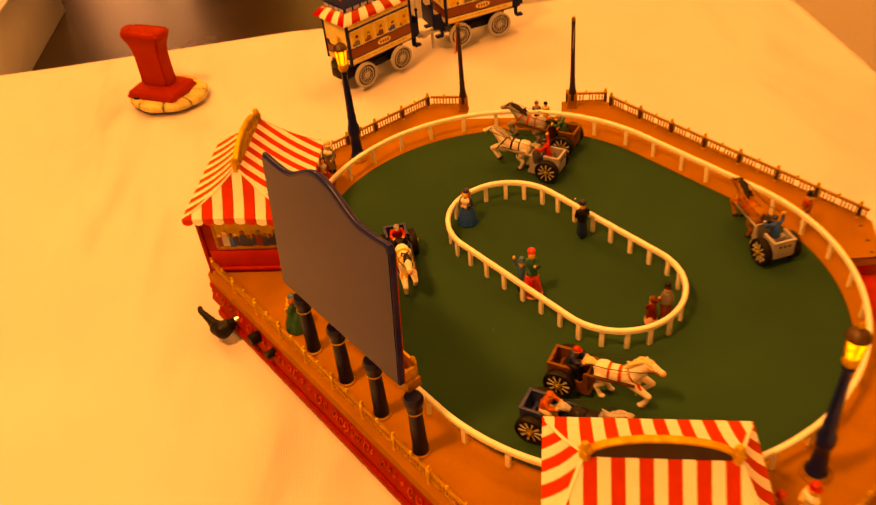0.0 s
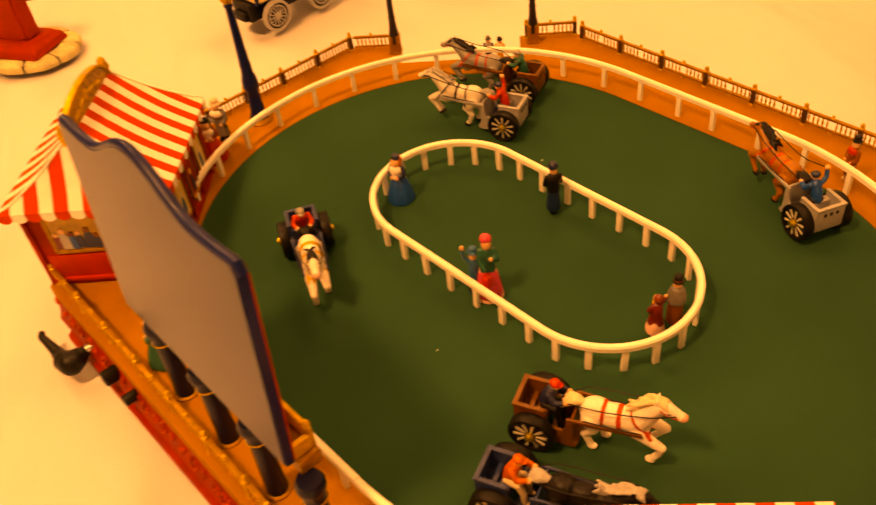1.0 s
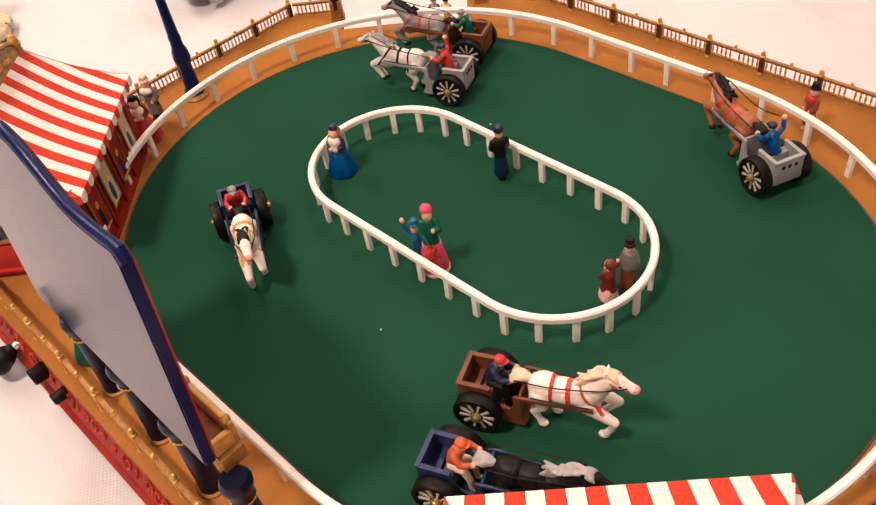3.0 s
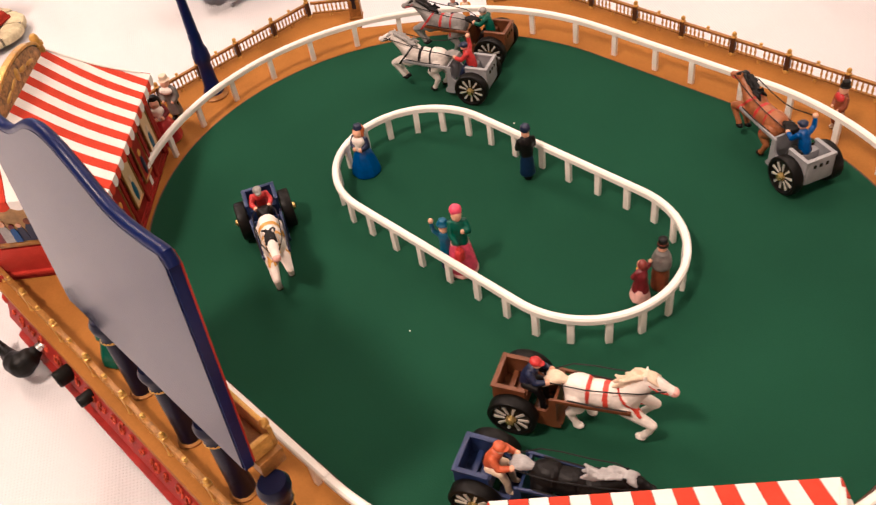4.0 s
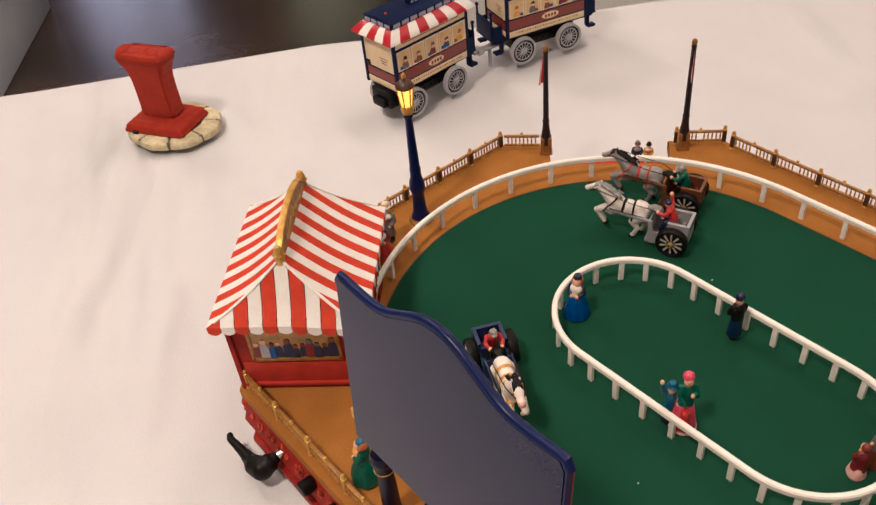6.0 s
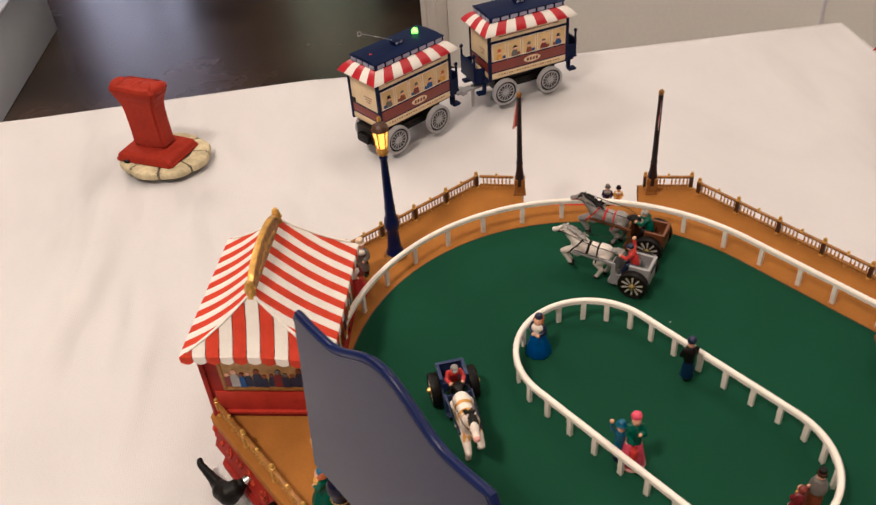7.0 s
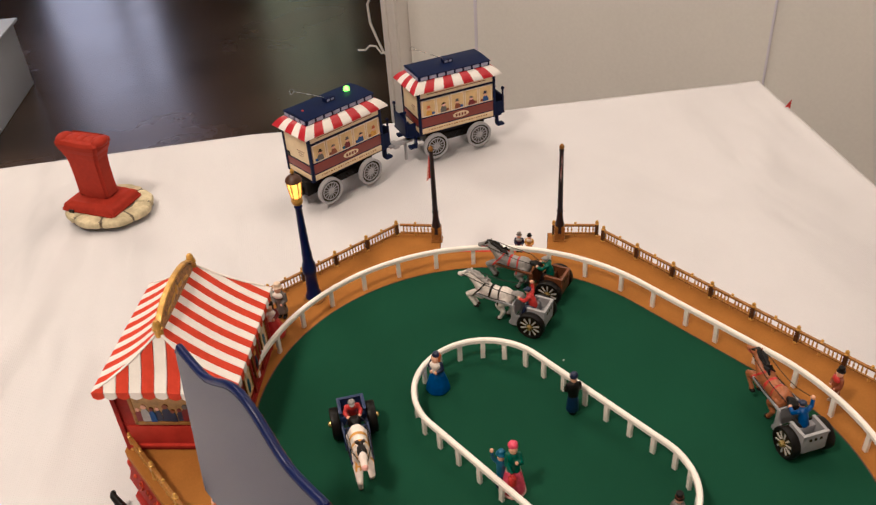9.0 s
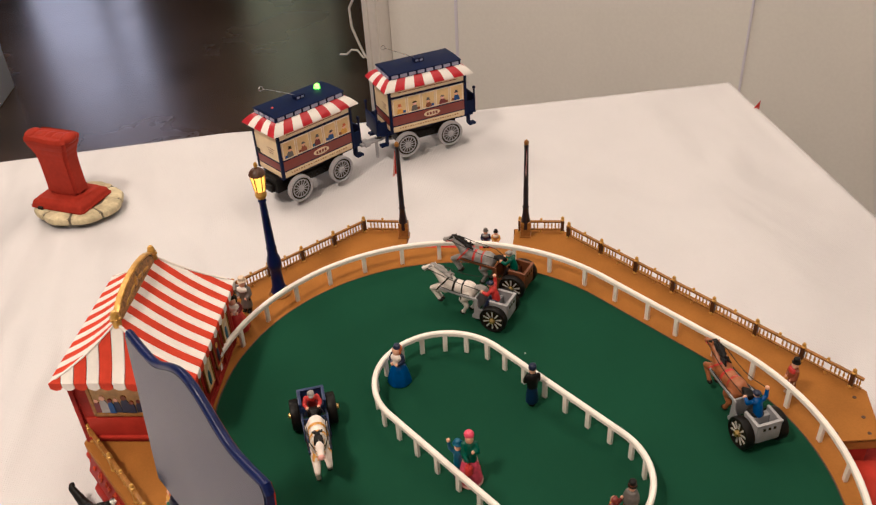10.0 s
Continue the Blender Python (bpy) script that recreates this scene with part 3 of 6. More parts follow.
    # knobs and plug on the front side
    for u, r, l in ((-0.1375, 0.0056, 0.011), (-0.1105, 0.0038, 0.010)):
        bm = BM()
        lathe(bm, [(r * 0.9, 0), (r, 0.001), (r, l - 0.001), (r * 0.85, l)], 16)
        bmesh.ops.transform(bm, matrix=pose(u, -0.2440, 0.019, 90, 0, 0), verts=bm.verts)
        part("knob", bm, BLACK, t, "black plastic control knob")
    return t


base()


def plug():
    t = thing("power_plug", BOARD @ pose(-0.178, -0.2585, 0), "black plastic plug with a curved lead end at the racecourse side", "plug")
    bm = BM()
    limb(bm, [(0.0015, 0.0060, 0.0140, 0.0046), (0.0005, 0.0005, 0.0118, 0.0074), (-0.0010, -0.0040, 0.0096, 0.0088), (-0.0075, -0.0062, 0.0088, 0.0076), (-0.0140, -0.0062, 0.0088, 0.0054), (-0.0215, -0.0066, 0.0096, 0.0040), (-0.0300, -0.0074, 0.0112, 0.0033), (-0.0370, -0.0082, 0.0128, 0.0028), (-0.0395, -0.0070, 0.0138, 0.0024)], 14)
    part("grip", melt(bm, 0.0009, 0.0001), BLACK, t)
    bm = BM()
    cyl(bm, 0.0026, 0.0026, (0.0015, 0.0060, 0.0145), (0.0030, 0.0165, 0.0178), 12)
    cyl(bm, 0.0034, 0.0034, (0.0018, 0.0090, 0.0154), (0.0022, 0.0115, 0.0162), 12)
    part("shaft", bm, STEEL, t, "bright metal shaft")


plug()


# ---- railings ----
def rail_fence(name, r, straight, angles, label, sections, width=0.0044):
    """Posts at the given places along both straights and at the given angles round both ends."""
    t = thing(name, BOARD, label, "fence")
    arc = math.pi * r
    total = 4 * HALF + 2 * arc
    top = G + 0.0222
    rng = random.Random(7)
    joints = [HALF, HALF + arc / 2, HALF + arc, 3 * HALF + arc, 3 * HALF + 1.5 * arc, 3 * HALF + 2 * arc, HALF + total]
    spans = list(zip(joints, joints[1:])) if sections else [(0.0, total)]
    for a, b in spans:
        n = max(6, int((b - a) / 0.006))
        lift = rng.uniform(-0.0004, 0.0004) if sections else 0
        bm = BM()
        sweep(bm, [(*lane(r, a + (b - a) * i / n)[:2], top - 0.0021 + lift) for i in (range(n + 1) if sections else range(n))], width, 0.0042, closed=not sections)
        part("rail", bm, RAILW, t)
    places = []
    for s in (-1, 1):
        places += [(u, s * r, 0.0) for u in straight]
        places += [(s * (HALF + r * math.cos(radians(a))), r * math.sin(radians(a)), s * (a + 90)) for a in angles]
    first = None
    for x, y, h in places:
        m = pose(x, y, 0, rng.uniform(-1, 1), rng.uniform(-1, 1), h)
        if first is None:
            bm = BM()
            box(bm, (0.0040, 0.0027, 0.0190), (0, 0, G + 0.0093), (0, 0, 0), 0.0003)
            first = part("post", bm, RAILW, t)
            first.matrix_basis = m
        else:
            again(first, m)
    return t


rail_fence("outer_rail", 0.198, (-0.0545, -0.0165, 0.0150, 0.0530), [83.4 - 11.06 * k for k in range(16)], "ivory plastic running rail round the outside of the track", True)
rail_fence("inner_rail", 0.0577, [-0.0571 + 0.02284 * k for k in range(6)], [-80 + 20 * k for k in range(9)], "ivory plastic rail round the infield oval", False)


def baluster_mesh():
    bm = BM()
    lathe(bm, [(0.0008, 0), (0.0008, 0.0008), (0.0005, 0.0015), (0.0010, 0.0040), (0.0005, 0.0066), (0.0008, 0.0074), (0.0008, 0.0082)], 6)
    return bm


SHARED = {}


def balustrade(a, b, label, end=True, start=True, post_mat=None):
    """A low gilt balustrade from a to b on the deck."""
    a, b = Vector(a), Vector(b)
    d = b - a
    n = max(1, round(d.length / 0.043))
    step = d.length / n
    t = thing("balustrade", BOARD @ pose(a.x, a.y, G, 0, 0, math.degrees(math.atan2(d.y, d.x))), label, "balustrade", "low gilt balustrades round the deck")
    length = d.length
    bm = BM()
    cyl(bm, 0.0011, 0.0011, (0, 0, 0.0125), (length, 0, 0.0125), 8)
    box(bm, (length, 0.0030, 0.0008), (length / 2, 0, 0.0135), (0, 0, 0), 0.0003)
    part("top_rail", bm, BRONZE, t)
    bm = BM()
    box(bm, (length, 0.0022, 0.0012), (length / 2, 0, 0.0034), (0, 0, 0), 0.0003)
    part("bottom_rail", bm, BRONZE, t)

    def put(name, build, mat, x):
        if name not in SHARED:
            SHARED[name] = part(name, build(), mat, t)
            SHARED[name].matrix_basis = pose(x, 0, 0)
        else:
            again(SHARED[name], pose(x, 0, 0), t)

    def post():
        bm = BM()
        box(bm, (0.0036, 0.0036, 0.0145), (0, 0, 0.00725), (0, 0, 0), 0.0004)
        return bm

    def cap():
        bm = BM()
        lathe(bm, [(0.0021, 0.0143), (0.0022, 0.0152), (0.0013, 0.0158), (0.0018, 0.0170), (0.0017, 0.0180), (0.0008, 0.0190)], 10)
        lathe(bm, [(0.0026, 0.0002), (0.0026, 0.0016), (0.0020, 0.0024)], 8)
        return bm

    def stud():
        bm = BM()
        lathe(bm, [(0.0013, 0.0134), (0.0014, 0.0142), (0.0008, 0.0148), (0.0014, 0.0158), (0.0012, 0.0166), (0.0004, 0.0170)], 8)
        lathe(bm, [(0.0014, -0.0001), (0.0014, 0.0014), (0.0010, 0.0030)], 8)
        return bm

    for k in range(n + 1):
        if (k == 0 and not start) or (k == n and not end):
            continue
        if post_mat:
            part("post", post(), post_mat, t).matrix_basis = pose(k * step, 0, 0)
        else:
            put("post", post, BROWN_D, k * step)
        put("post_cap", cap, GOLD, k * step)
    for k in range(n):
        if step > 0.03:
            put("stud", stud, GOLD, (k + 0.5) * step)
        m = max(3, round(step / 0.0037))
        for j in range(1, m):
            if step > 0.03 and j == m // 2 and m % 2 == 0:
                continue
            x = (k + j / m) * step
            if "baluster" not in SHARED:
                SHARED["baluster"] = part("baluster", baluster_mesh(), GOLD, t)
                SHARED["baluster"].matrix_basis = pose(x, 0, 0.0038)
            else:
                again(SHARED["baluster"], pose(x, 0, 0.0038), t)


def balustrades():
    lab = "low bronze and gilt balustrade with turned balusters on the deck edge"
    for s in (-1, 1):
        balustrade((s * 0.317, -0.135), (s * 0.317, 0.102), lab)
        balustrade((s * 0.315, 0.105), (s * 0.290, 0.128), "short gilt balustrade between corner and flagpole", end=False, start=False)
        if s < 0:
            balustrade((s * 0.199, 0.219), (s * 0.1675, 0.2500), "short gilt balustrade between flagpole and corner")
    balustrade((-0.1560, 0.247), (0.150, 0.2455), lab)
    balustrade((0.1518, 0.2455), (0.1585, 0.2455), "broken-off end of a gilt balustrade", end=False, start=False)
    balustrade((-0.226, -0.2375), (0.226, -0.2375), "low gilt balustrade with turned balusters along the deck front", post_mat=GOLD)


balustrades()


# ---- lamps and flagpoles ----
def lamp_post(u, v, label):
    t = thing("street_lamp", BOARD @ pose(u, v, G), label, "street lamp", "lit street lamps on the deck")
    bm = BM()
    lathe(bm, [(0.0108, 0), (0.0110, 0.0012), (0.0096, 0.0024), (0.0088, 0.0038)], 20)
    part("base_ring", bm, BRONZE, t, "gilt base ring")
    bm = BM()
    lathe(bm, [(0.0086, 0.003), (0.0078, 0.006), (0.0062, 0.010), (0.0055, 0.022), (0.0053, 0.030), (0.0064, 0.032), (0.0070, 0.036), (0.0064, 0.042), (0.0050, 0.046), (0.0047, 0.052), (0.0050, 0.054), (0.0044, 0.057), (0.0036, 0.085), (0.0031, 0.104), (0.0040, 0.106), (0.0030, 0.109)], 18)
    part("post", bm, NAVY, t, "tapered navy post")
    bm = BM()
    lathe(bm, [(0.0030, 0.108), (0.0048, 0.110), (0.0056, 0.1125), (0.0050, 0.1150), (0.0048, 0.1162)], 14)
    part("collar", bm, GOLD, t, "gilt collar")
    bm = BM()
    lathe(bm, [(0.0044, 0.1162), (0.0064, 0.1325)], 6)
    lamp = part("lantern", bm, LAMPG, t, "glowing amber lantern glass")
    bm = BM()
    for k in range(6):
        a = k * math.pi / 3
        cyl(bm, 0.0006, 0.0006, (0.0047 * math.cos(a), 0.0047 * math.sin(a), 0.1160), (0.0067 * math.cos(a), 0.0067 * math.sin(a), 0.1328), 5)
    part("lantern_bars", bm, GOLD, lamp)
    bm = BM()
    lathe(bm, [(0.0070, 0.1322), (0.0078, 0.1334), (0.0066, 0.1362), (0.0040, 0.1385), (0.0016, 0.1395), (0.0012, 0.1405)], 12)
    part("cap", bm, BROWN_D, t, "dark lantern cap")
    bm = BM()
    lathe(bm, [(0.0010, 0.1400), (0.0020, 0.1418), (0.0018, 0.1436), (0.0007, 0.1452)], 10)
    part("finial", bm, GOLD, t)


lamp_post(-0.2875, -0.0235, "navy street lamp with a glowing amber lantern, by the far end")
lamp_post(0.2805, -0.0355, "navy street lamp with a glowing amber lantern, by the near end")


def flagpole(u, v, swing):
    t = thing("flagpole", BOARD @ pose(u, v, G), "dark flagpole with a furled red and white pennant", "flagpole", "flagpoles beside the entrance")
    bm = BM()
    box(bm, (0.0105, 0.0085, 0.018), (0, 0, 0.009), (0, 0, 45), 0.0008)
    box(bm, (0.0120, 0.0100, 0.002), (0, 0, 0.001), (0, 0, 45), 0.0004)
    part("base_block", bm, BRONZE, t, "bronze base block")
    bm = BM()
    lathe(bm, [(0.0048, 0.010), (0.0046, 0.020), (0.0036, 0.026), (0.0030, 0.034), (0.0036, 0.0355), (0.0028, 0.037), (0.0026, 0.060), (0.0022, 0.104), (0.0026, 0.105), (0.0022, 0.107)], 12)
    part("pole", bm, paint("dark_navy_pole", (0.010, 0.008, 0.016), 0.35, var=0.3, scale=200), t)
    bm = BM()
    lathe(bm, [(0.0016, 0.1065), (0.0026, 0.1085), (0.0024, 0.1105), (0.0008, 0.1122)], 10)
    part("ball", bm, BRONZE, t)
    ca, sa = math.cos(swing), math.sin(swing)
    for k, (mat, w0) in enumerate(((C_RED, 0.0), (C_LPINK, 0.0022))):
        bm = BM()
        rows = []
        for j in range(9):
            q = j / 8
            r0 = 0.0022 + w0 * (0.25 + 0.75 * q)
            r1 = r0 + 0.0022 * (0.25 + 0.75 * q)
            z = 0.103 - 0.026 * q - w0 * 1.2
            rows.append([(r0 * ca - 0.0006 * sa * math.sin(q * 6), r0 * sa + 0.0006 * ca * math.sin(q * 6), z), (r1 * ca, r1 * sa, z - 0.001)])
        sheet(bm, rows, 0.0010)
        part("pennant", bm, mat, t)


flagpole(-0.2795, 0.1265, radians(225))
flagpole(-0.1900, 0.2180, radians(-45))


# ---- striped booths ----
def booth(m, label, rx=0.0):
    """A booth with its ridge along y; the plain gable with the picture faces -y, the arched side faces +x. rx shifts the ridge."""
    t = thing("striped_booth", m, label, "booth", "striped booths on the deck corners")
    wx, wy = 0.0445, 0.0590
    z0, z1 = 0.0, 0.0655
    bm = BM()
    box(bm, (2 * wx, 2 * wy, z1 - z0), (0, 0, (z0 + z1) / 2), (0, 0, 0), 0.0008)
    part("wall_body", bm, DKRED, t, "dark red panelled walls")
    for sy in (-1, 1):
        bm = BM()
        box(bm, (2 * wx - 0.008, 0.0012, 0.0200), (0, sy * (wy + 0.0003), 0.0165), (0, 0, 0), 0.0004)
        box(bm, (2 * wx - 0.003, 0.0040, 0.0030), (0, sy * (wy + 0.0012), 0.0052), (0, 0, 0), 0.0010)
        part("lower_panel", bm, RED, t, "red lower panel with a rounded ledge")
    bm = BM()
    box(bm, (2 * wx + 0.003, 2 * wy + 0.003, 0.003), (0, 0, 0.0015), (0, 0, 0), 0.0006)
    box(bm, (2 * wx + 0.0016, 2 * wy + 0.0016, 0.0025), (0, 0, 0.0042), (0, 0, 0), 0.0006)
    part("plinth", bm, DKRED, t)
    for sx in (-1, 1):
        for sy in (-1, 1):
            bm = BM()
            box(bm, (0.004, 0.004, z1), (sx * wx, sy * wy, z1 / 2), (0, 0, 0), 0.0008)
            part("corner_post", bm, DKRED, t)
    # pictures in gilt frames on both ends: plain colour shapes
    for sy in (-1, 1):
        y = sy * (wy + 0.0006)
        bm = BM()
        for x, z, lx, lz in ((0, 0.0622, 0.064, 0.0026), (0, 0.0300, 0.064, 0.0034), (-0.0310, 0.046, 0.0030, 0.034), (0.0310, 0.046, 0.0030, 0.034)):
            box(bm, (lx, 0.0022, lz), (x, y, z), (0, 0, 0), 0.0005)
        frame_ob = part("picture_frame", bm, BRONZE, t, "gilt picture frame")
        bm = BM()
        box(bm, (0.060, 0.0010, 0.031), (0, y, 0.046))
        part("picture", bm, PICTURE, frame_ob, "printed picture, dark figures on cream")
        rng = random.Random(11)
        for k in range(11):
            x = -0.0270 + 0.0054 * k + rng.uniform(-0.0008, 0.0008)
            tall = k % 3 == 1
            h = rng.uniform(0.0125, 0.0150) if tall else rng.uniform(0.0095, 0.0125)
            w = rng.uniform(0.0064, 0.0082) if tall else rng.uniform(0.0046, 0.0060)
            lift = 0.0004 + 0.0003 * (k % 3)
            bm = BM()
            out = [(-w / 2, 0), (w / 2, 0), (w * 0.46, h * 0.75), (w * 0.2, h), (-w * 0.2, h), (-w * 0.46, h * 0.75)]
            prism(bm, out, 0, 0.0005)
            bmesh.ops.transform(bm, matrix=Matrix(((1, 0, 0, x), (0, 0, sy, y + sy * lift), (0, 1, 0, 0.0325), (0, 0, 0, 1))), verts=bm.verts)
            part("picture_shape", bm, rng.choice((C_NAVY, C_NAVY, C_BLUE, C_WINE, C_LGREY)), frame_ob)
            bm = BM()
            rr = 0.0024 if tall else 0.0018
            zz = 0.0325 + h + rr * 0.6
            cyl(bm, rr, rr, (x, y, zz), (x, y + sy * (lift + 0.0006), zz), 9)
            part("picture_shape", bm, rng.choice((C_RUST, C_WINE, C_GREY, SKIN)), frame_ob)
    # arched openings on the track side and the back
    for sx in (-1, 1):
        x = sx * (wx + 0.0004)
        for k in range(4):
            y = -0.0420 + 0.028 * k
            out = [(y - 0.0085, 0.016), (y + 0.0085, 0.016), (y + 0.0085, 0.046)]
            out += [(y + 0.0085 * math.cos(a * math.pi / 8), 0.046 + 0.0095 * math.sin(a * math.pi / 8)) for a in range(1, 8)]
            out += [(y - 0.0085, 0.046)]
            bm = BM()
            prism(bm, out, 0, 0.0012)
            bmesh.ops.transform(bm, matrix=Matrix(((0, 0, sx, x), (1, 0, 0, 0), (0, 1, 0, 0), (0, 0, 0, 1))), verts=bm.verts)
            win = part("arched_window", bm, CREAM if k % 2 else DKRED, t, "arched painted window")
            bm = BM()
            tube(bm, [(x + sx * 0.0012, p, q) for p, q in out] + [(x + sx * 0.0012, *out[0])], 0.0009, 5)
            part("window_frame", bm, BRONZE, win)
            bm = BM()
            ball(bm, 0.0058, (x + sx * 0.0012, y, 0.0255), (0.12, 0.50, 1.40), seg=12)
            part("window_shape", bm, C_LBLUE if k % 2 else C_NAVY, win, "plain blue painted shape")
            bm = BM()
            ball(bm, 0.0026, (x + sx * 0.0014, y, 0.0358), (0.16, 1.0, 1.1), seg=10)
            part("window_shape", bm, C_CREAM if k % 2 else C_YELLOW, win)
            bm = BM()
            box(bm, (0.0026, 0.0040, 0.060), (x, y + 0.014, 0.034), (0, 0, 0), 0.0006)
            part("pilaster", bm, DKRED, t)
    # roof: steep little hip, slopes that sag
    ex, ey = 0.0540, 0.0676
    zr, ze = 0.1085, 0.0700
    ry = 0.0430

    low = 0.0060

    def slope_z(q, side=0.0):
        """Height of the awning; the track side (side 1) hangs lower than the back."""
        return zr + (ze - low * max(0.0, side) - zr) * q - 0.0035 * math.sin(math.pi * q)

    def ymax(q):
        return ry + (ey - ry) * q

    bm = BM()
    box(bm, (1.50 * ex, 2 * ey - 0.020, 0.004), (-0.14 * ex, 0, ze - 0.0012), (0, 0, 0), 0.001)
    roof = part("roof", bm, STRIPE_W, t, "red and white striped awning roof")
    n = 17
    steps = 8
    for sx in (-1, 1):
        for k in range(n):
            ya, yb = -ey + 2 * ey * k / n + 0.00015, -ey + 2 * ey * (k + 1) / n - 0.00015
            need = max(0.0, (min(abs(ya), abs(yb)) - ry) / (ey - ry))
            if min(abs(ya), abs(yb)) < ry or ya * yb < 0:
                need = 0.0
            if need >= 0.985:
                continue
            rows = []
            for j in range(steps + 1):
                q = need + (1 - need) * j / steps
                lim = ymax(q)
                a, b = max(-lim, min(lim, ya)), max(-lim, min(lim, yb))
                rows.append([(sx * ex * q + rx * (1 - q), p, slope_z(q, sx)) for p in (a, b)])
            bm = BM()
            sheet(bm, rows, 0.0014)
            # scalloped drop at the eave
            zs = ze - low * max(0, sx)
            lo = [(ya + (yb - ya) * i / 6, zs - 0.0050 - 0.0022 * math.sin(math.pi * i / 6)) for i in range(7)]
            out = [(ya, zs - 0.0002), *lo, (yb, zs - 0.0002)]
            vs0 = set(bm.verts)
            prism(bm, out, 0, 0.0016)
            bmesh.ops.transform(bm, matrix=Matrix(((0, 0, sx, sx * (ex - 0.0014)), (1, 0, 0, 0), (0, 1, 0, 0), (0, 0, 0, 1))), verts=[v for v in bm.verts if v not in vs0])
            bmesh.ops.remove_doubles(bm, verts=bm.verts, dist=1e-6)
            part("awning_stripe", bm, STRIPE_R if k % 2 else STRIPE_W, roof)
    n2 = 11
    for sy in (-1, 1):
        for k in range(n2):
            xa, xb = -ex + 2 * ex * k / n2 + 0.0003, -ex + 2 * ex * (k + 1) / n2 - 0.0003
            need = min(abs(xa), abs(xb)) / ex if xa * xb > 0 else 0.0
            if need >= 0.985:
                continue
            rows = []
            for j in range(steps + 1):
                q = need + (1 - need) * j / steps
                lim = ex * q
                a, b = max(-lim, min(lim, xa)), max(-lim, min(lim, xb))
                if abs(a - b) < 1e-6:
                    b = a + 1e-5
                rows.append([(p + rx * (1 - q), sy * (ymax(q) + 0.0003), slope_z(q, p / (ex * max(q, 1e-6))) + 0.0002) for p in (a, b)])
            bm = BM()
            sheet(bm, rows, 0.0014)
            drop = [low * max(0.0, (xa + (xb - xa) * i / 6) / ex) for i in range(7)]
            lo = [(xa + (xb - xa) * i / 6, ze - drop[i] - 0.0050 - 0.0022 * math.sin(math.pi * i / 6)) for i in range(7)]
            out = [(xa, ze - drop[0] - 0.0002), *lo, (xb, ze - drop[6] - 0.0002)]
            vs0 = set(bm.verts)
            prism(bm, out, 0, 0.0016)
            bmesh.ops.transform(bm, matrix=Matrix(((1, 0, 0, 0), (0, 0, sy, sy * (ey - 0.0014)), (0, 1, 0, 0), (0, 0, 0, 1))), verts=[v for v in bm.verts if v not in vs0])
            part("awning_stripe", bm, STRIPE_W if k % 2 else STRIPE_R, roof)
    # white edging along the four hips
    for sx in (-1, 1):
        for sy in (-1, 1):
            bm = BM()
            pts = [(sx * ex * q + rx * (1 - q), sy * (ymax(q) + 0.0002), slope_z(q, sx) + 0.0004) for q in [k / 10 for k in range(11)]]
            sweep(bm, pts[:-1], 0.0022, 0.0010)
            part("hip_edging", bm, STRIPE_W, roof)
    # gilt crest along the ridge
    bm = BM()
    prof = [(-0.041, 0.0), (0.041, 0.0)]
    arch = [(0.041 * math.cos(a * math.pi / 18), 0.004 + 0.0145 * math.sin(a * math.pi / 18)) for a in range(19)]
    prism(bm, prof + arch, -0.0014, 0.0014)
    bmesh.ops.transform(bm, matrix=Matrix(((0, 0, 1, rx), (1, 0, 0, 0), (0, 1, 0, zr - 0.004), (0, 0, 0, 1))), verts=bm.verts)
    crest = part("crest", bm, paint("dark_crest_paint", (0.012, 0.006, 0.004), 0.6, var=0.3, scale=200), t, "arched ridge crest board")
    bm = BM()
    pts = [(rx, p, zr - 0.004 + q) for p, q in arch]
    for p0, p1 in zip(pts, pts[1:]):
        a, b = Vector(p0), Vector(p1)
        ang = math.degrees(math.atan2(b.z - a.z, b.y - a.y))
        box(bm, (0.0047, (b - a).length * 1.25, 0.0021), (a + b) / 2, (ang, 0, 0), 0.0005)
    part("crest_moulding", bm, GOLD, crest, "rounded gilt moulding")
    bm = BM()
    prism(bm, [(p * 0.93, q * 0.90 + 0.0004) for p, q in prof + arch], 0.0012, 0.0022)
    bmesh.ops.transform(bm, matrix=Matrix(((0, 0, 1, rx), (1, 0, 0, 0), (0, 1, 0, zr - 0.004), (0, 0, 0, 1))), verts=bm.verts)
    part("crest_panel", bm, CARVED, crest, "carved gilt panel")
    for k, (dy, dz, w, h) in enumerate(((0, 0.0062, 1.0, 1.3), (-0.009, 0.0048, 1.7, 0.6), (0.009, 0.0048, 1.7, 0.6), (-0.020, 0.0028, 1.8, 0.5), (0.020, 0.0028, 1.8, 0.5))):
        bm = BM()
        ball(bm, 0.0034, (rx + 0.0021, dy, zr + dz), (0.25, w, h), (12 * (1 if dy < 0 else -1 if dy > 0 else 0), 0, 0), seg=10)
        part("carving", bm, GOLD, crest)
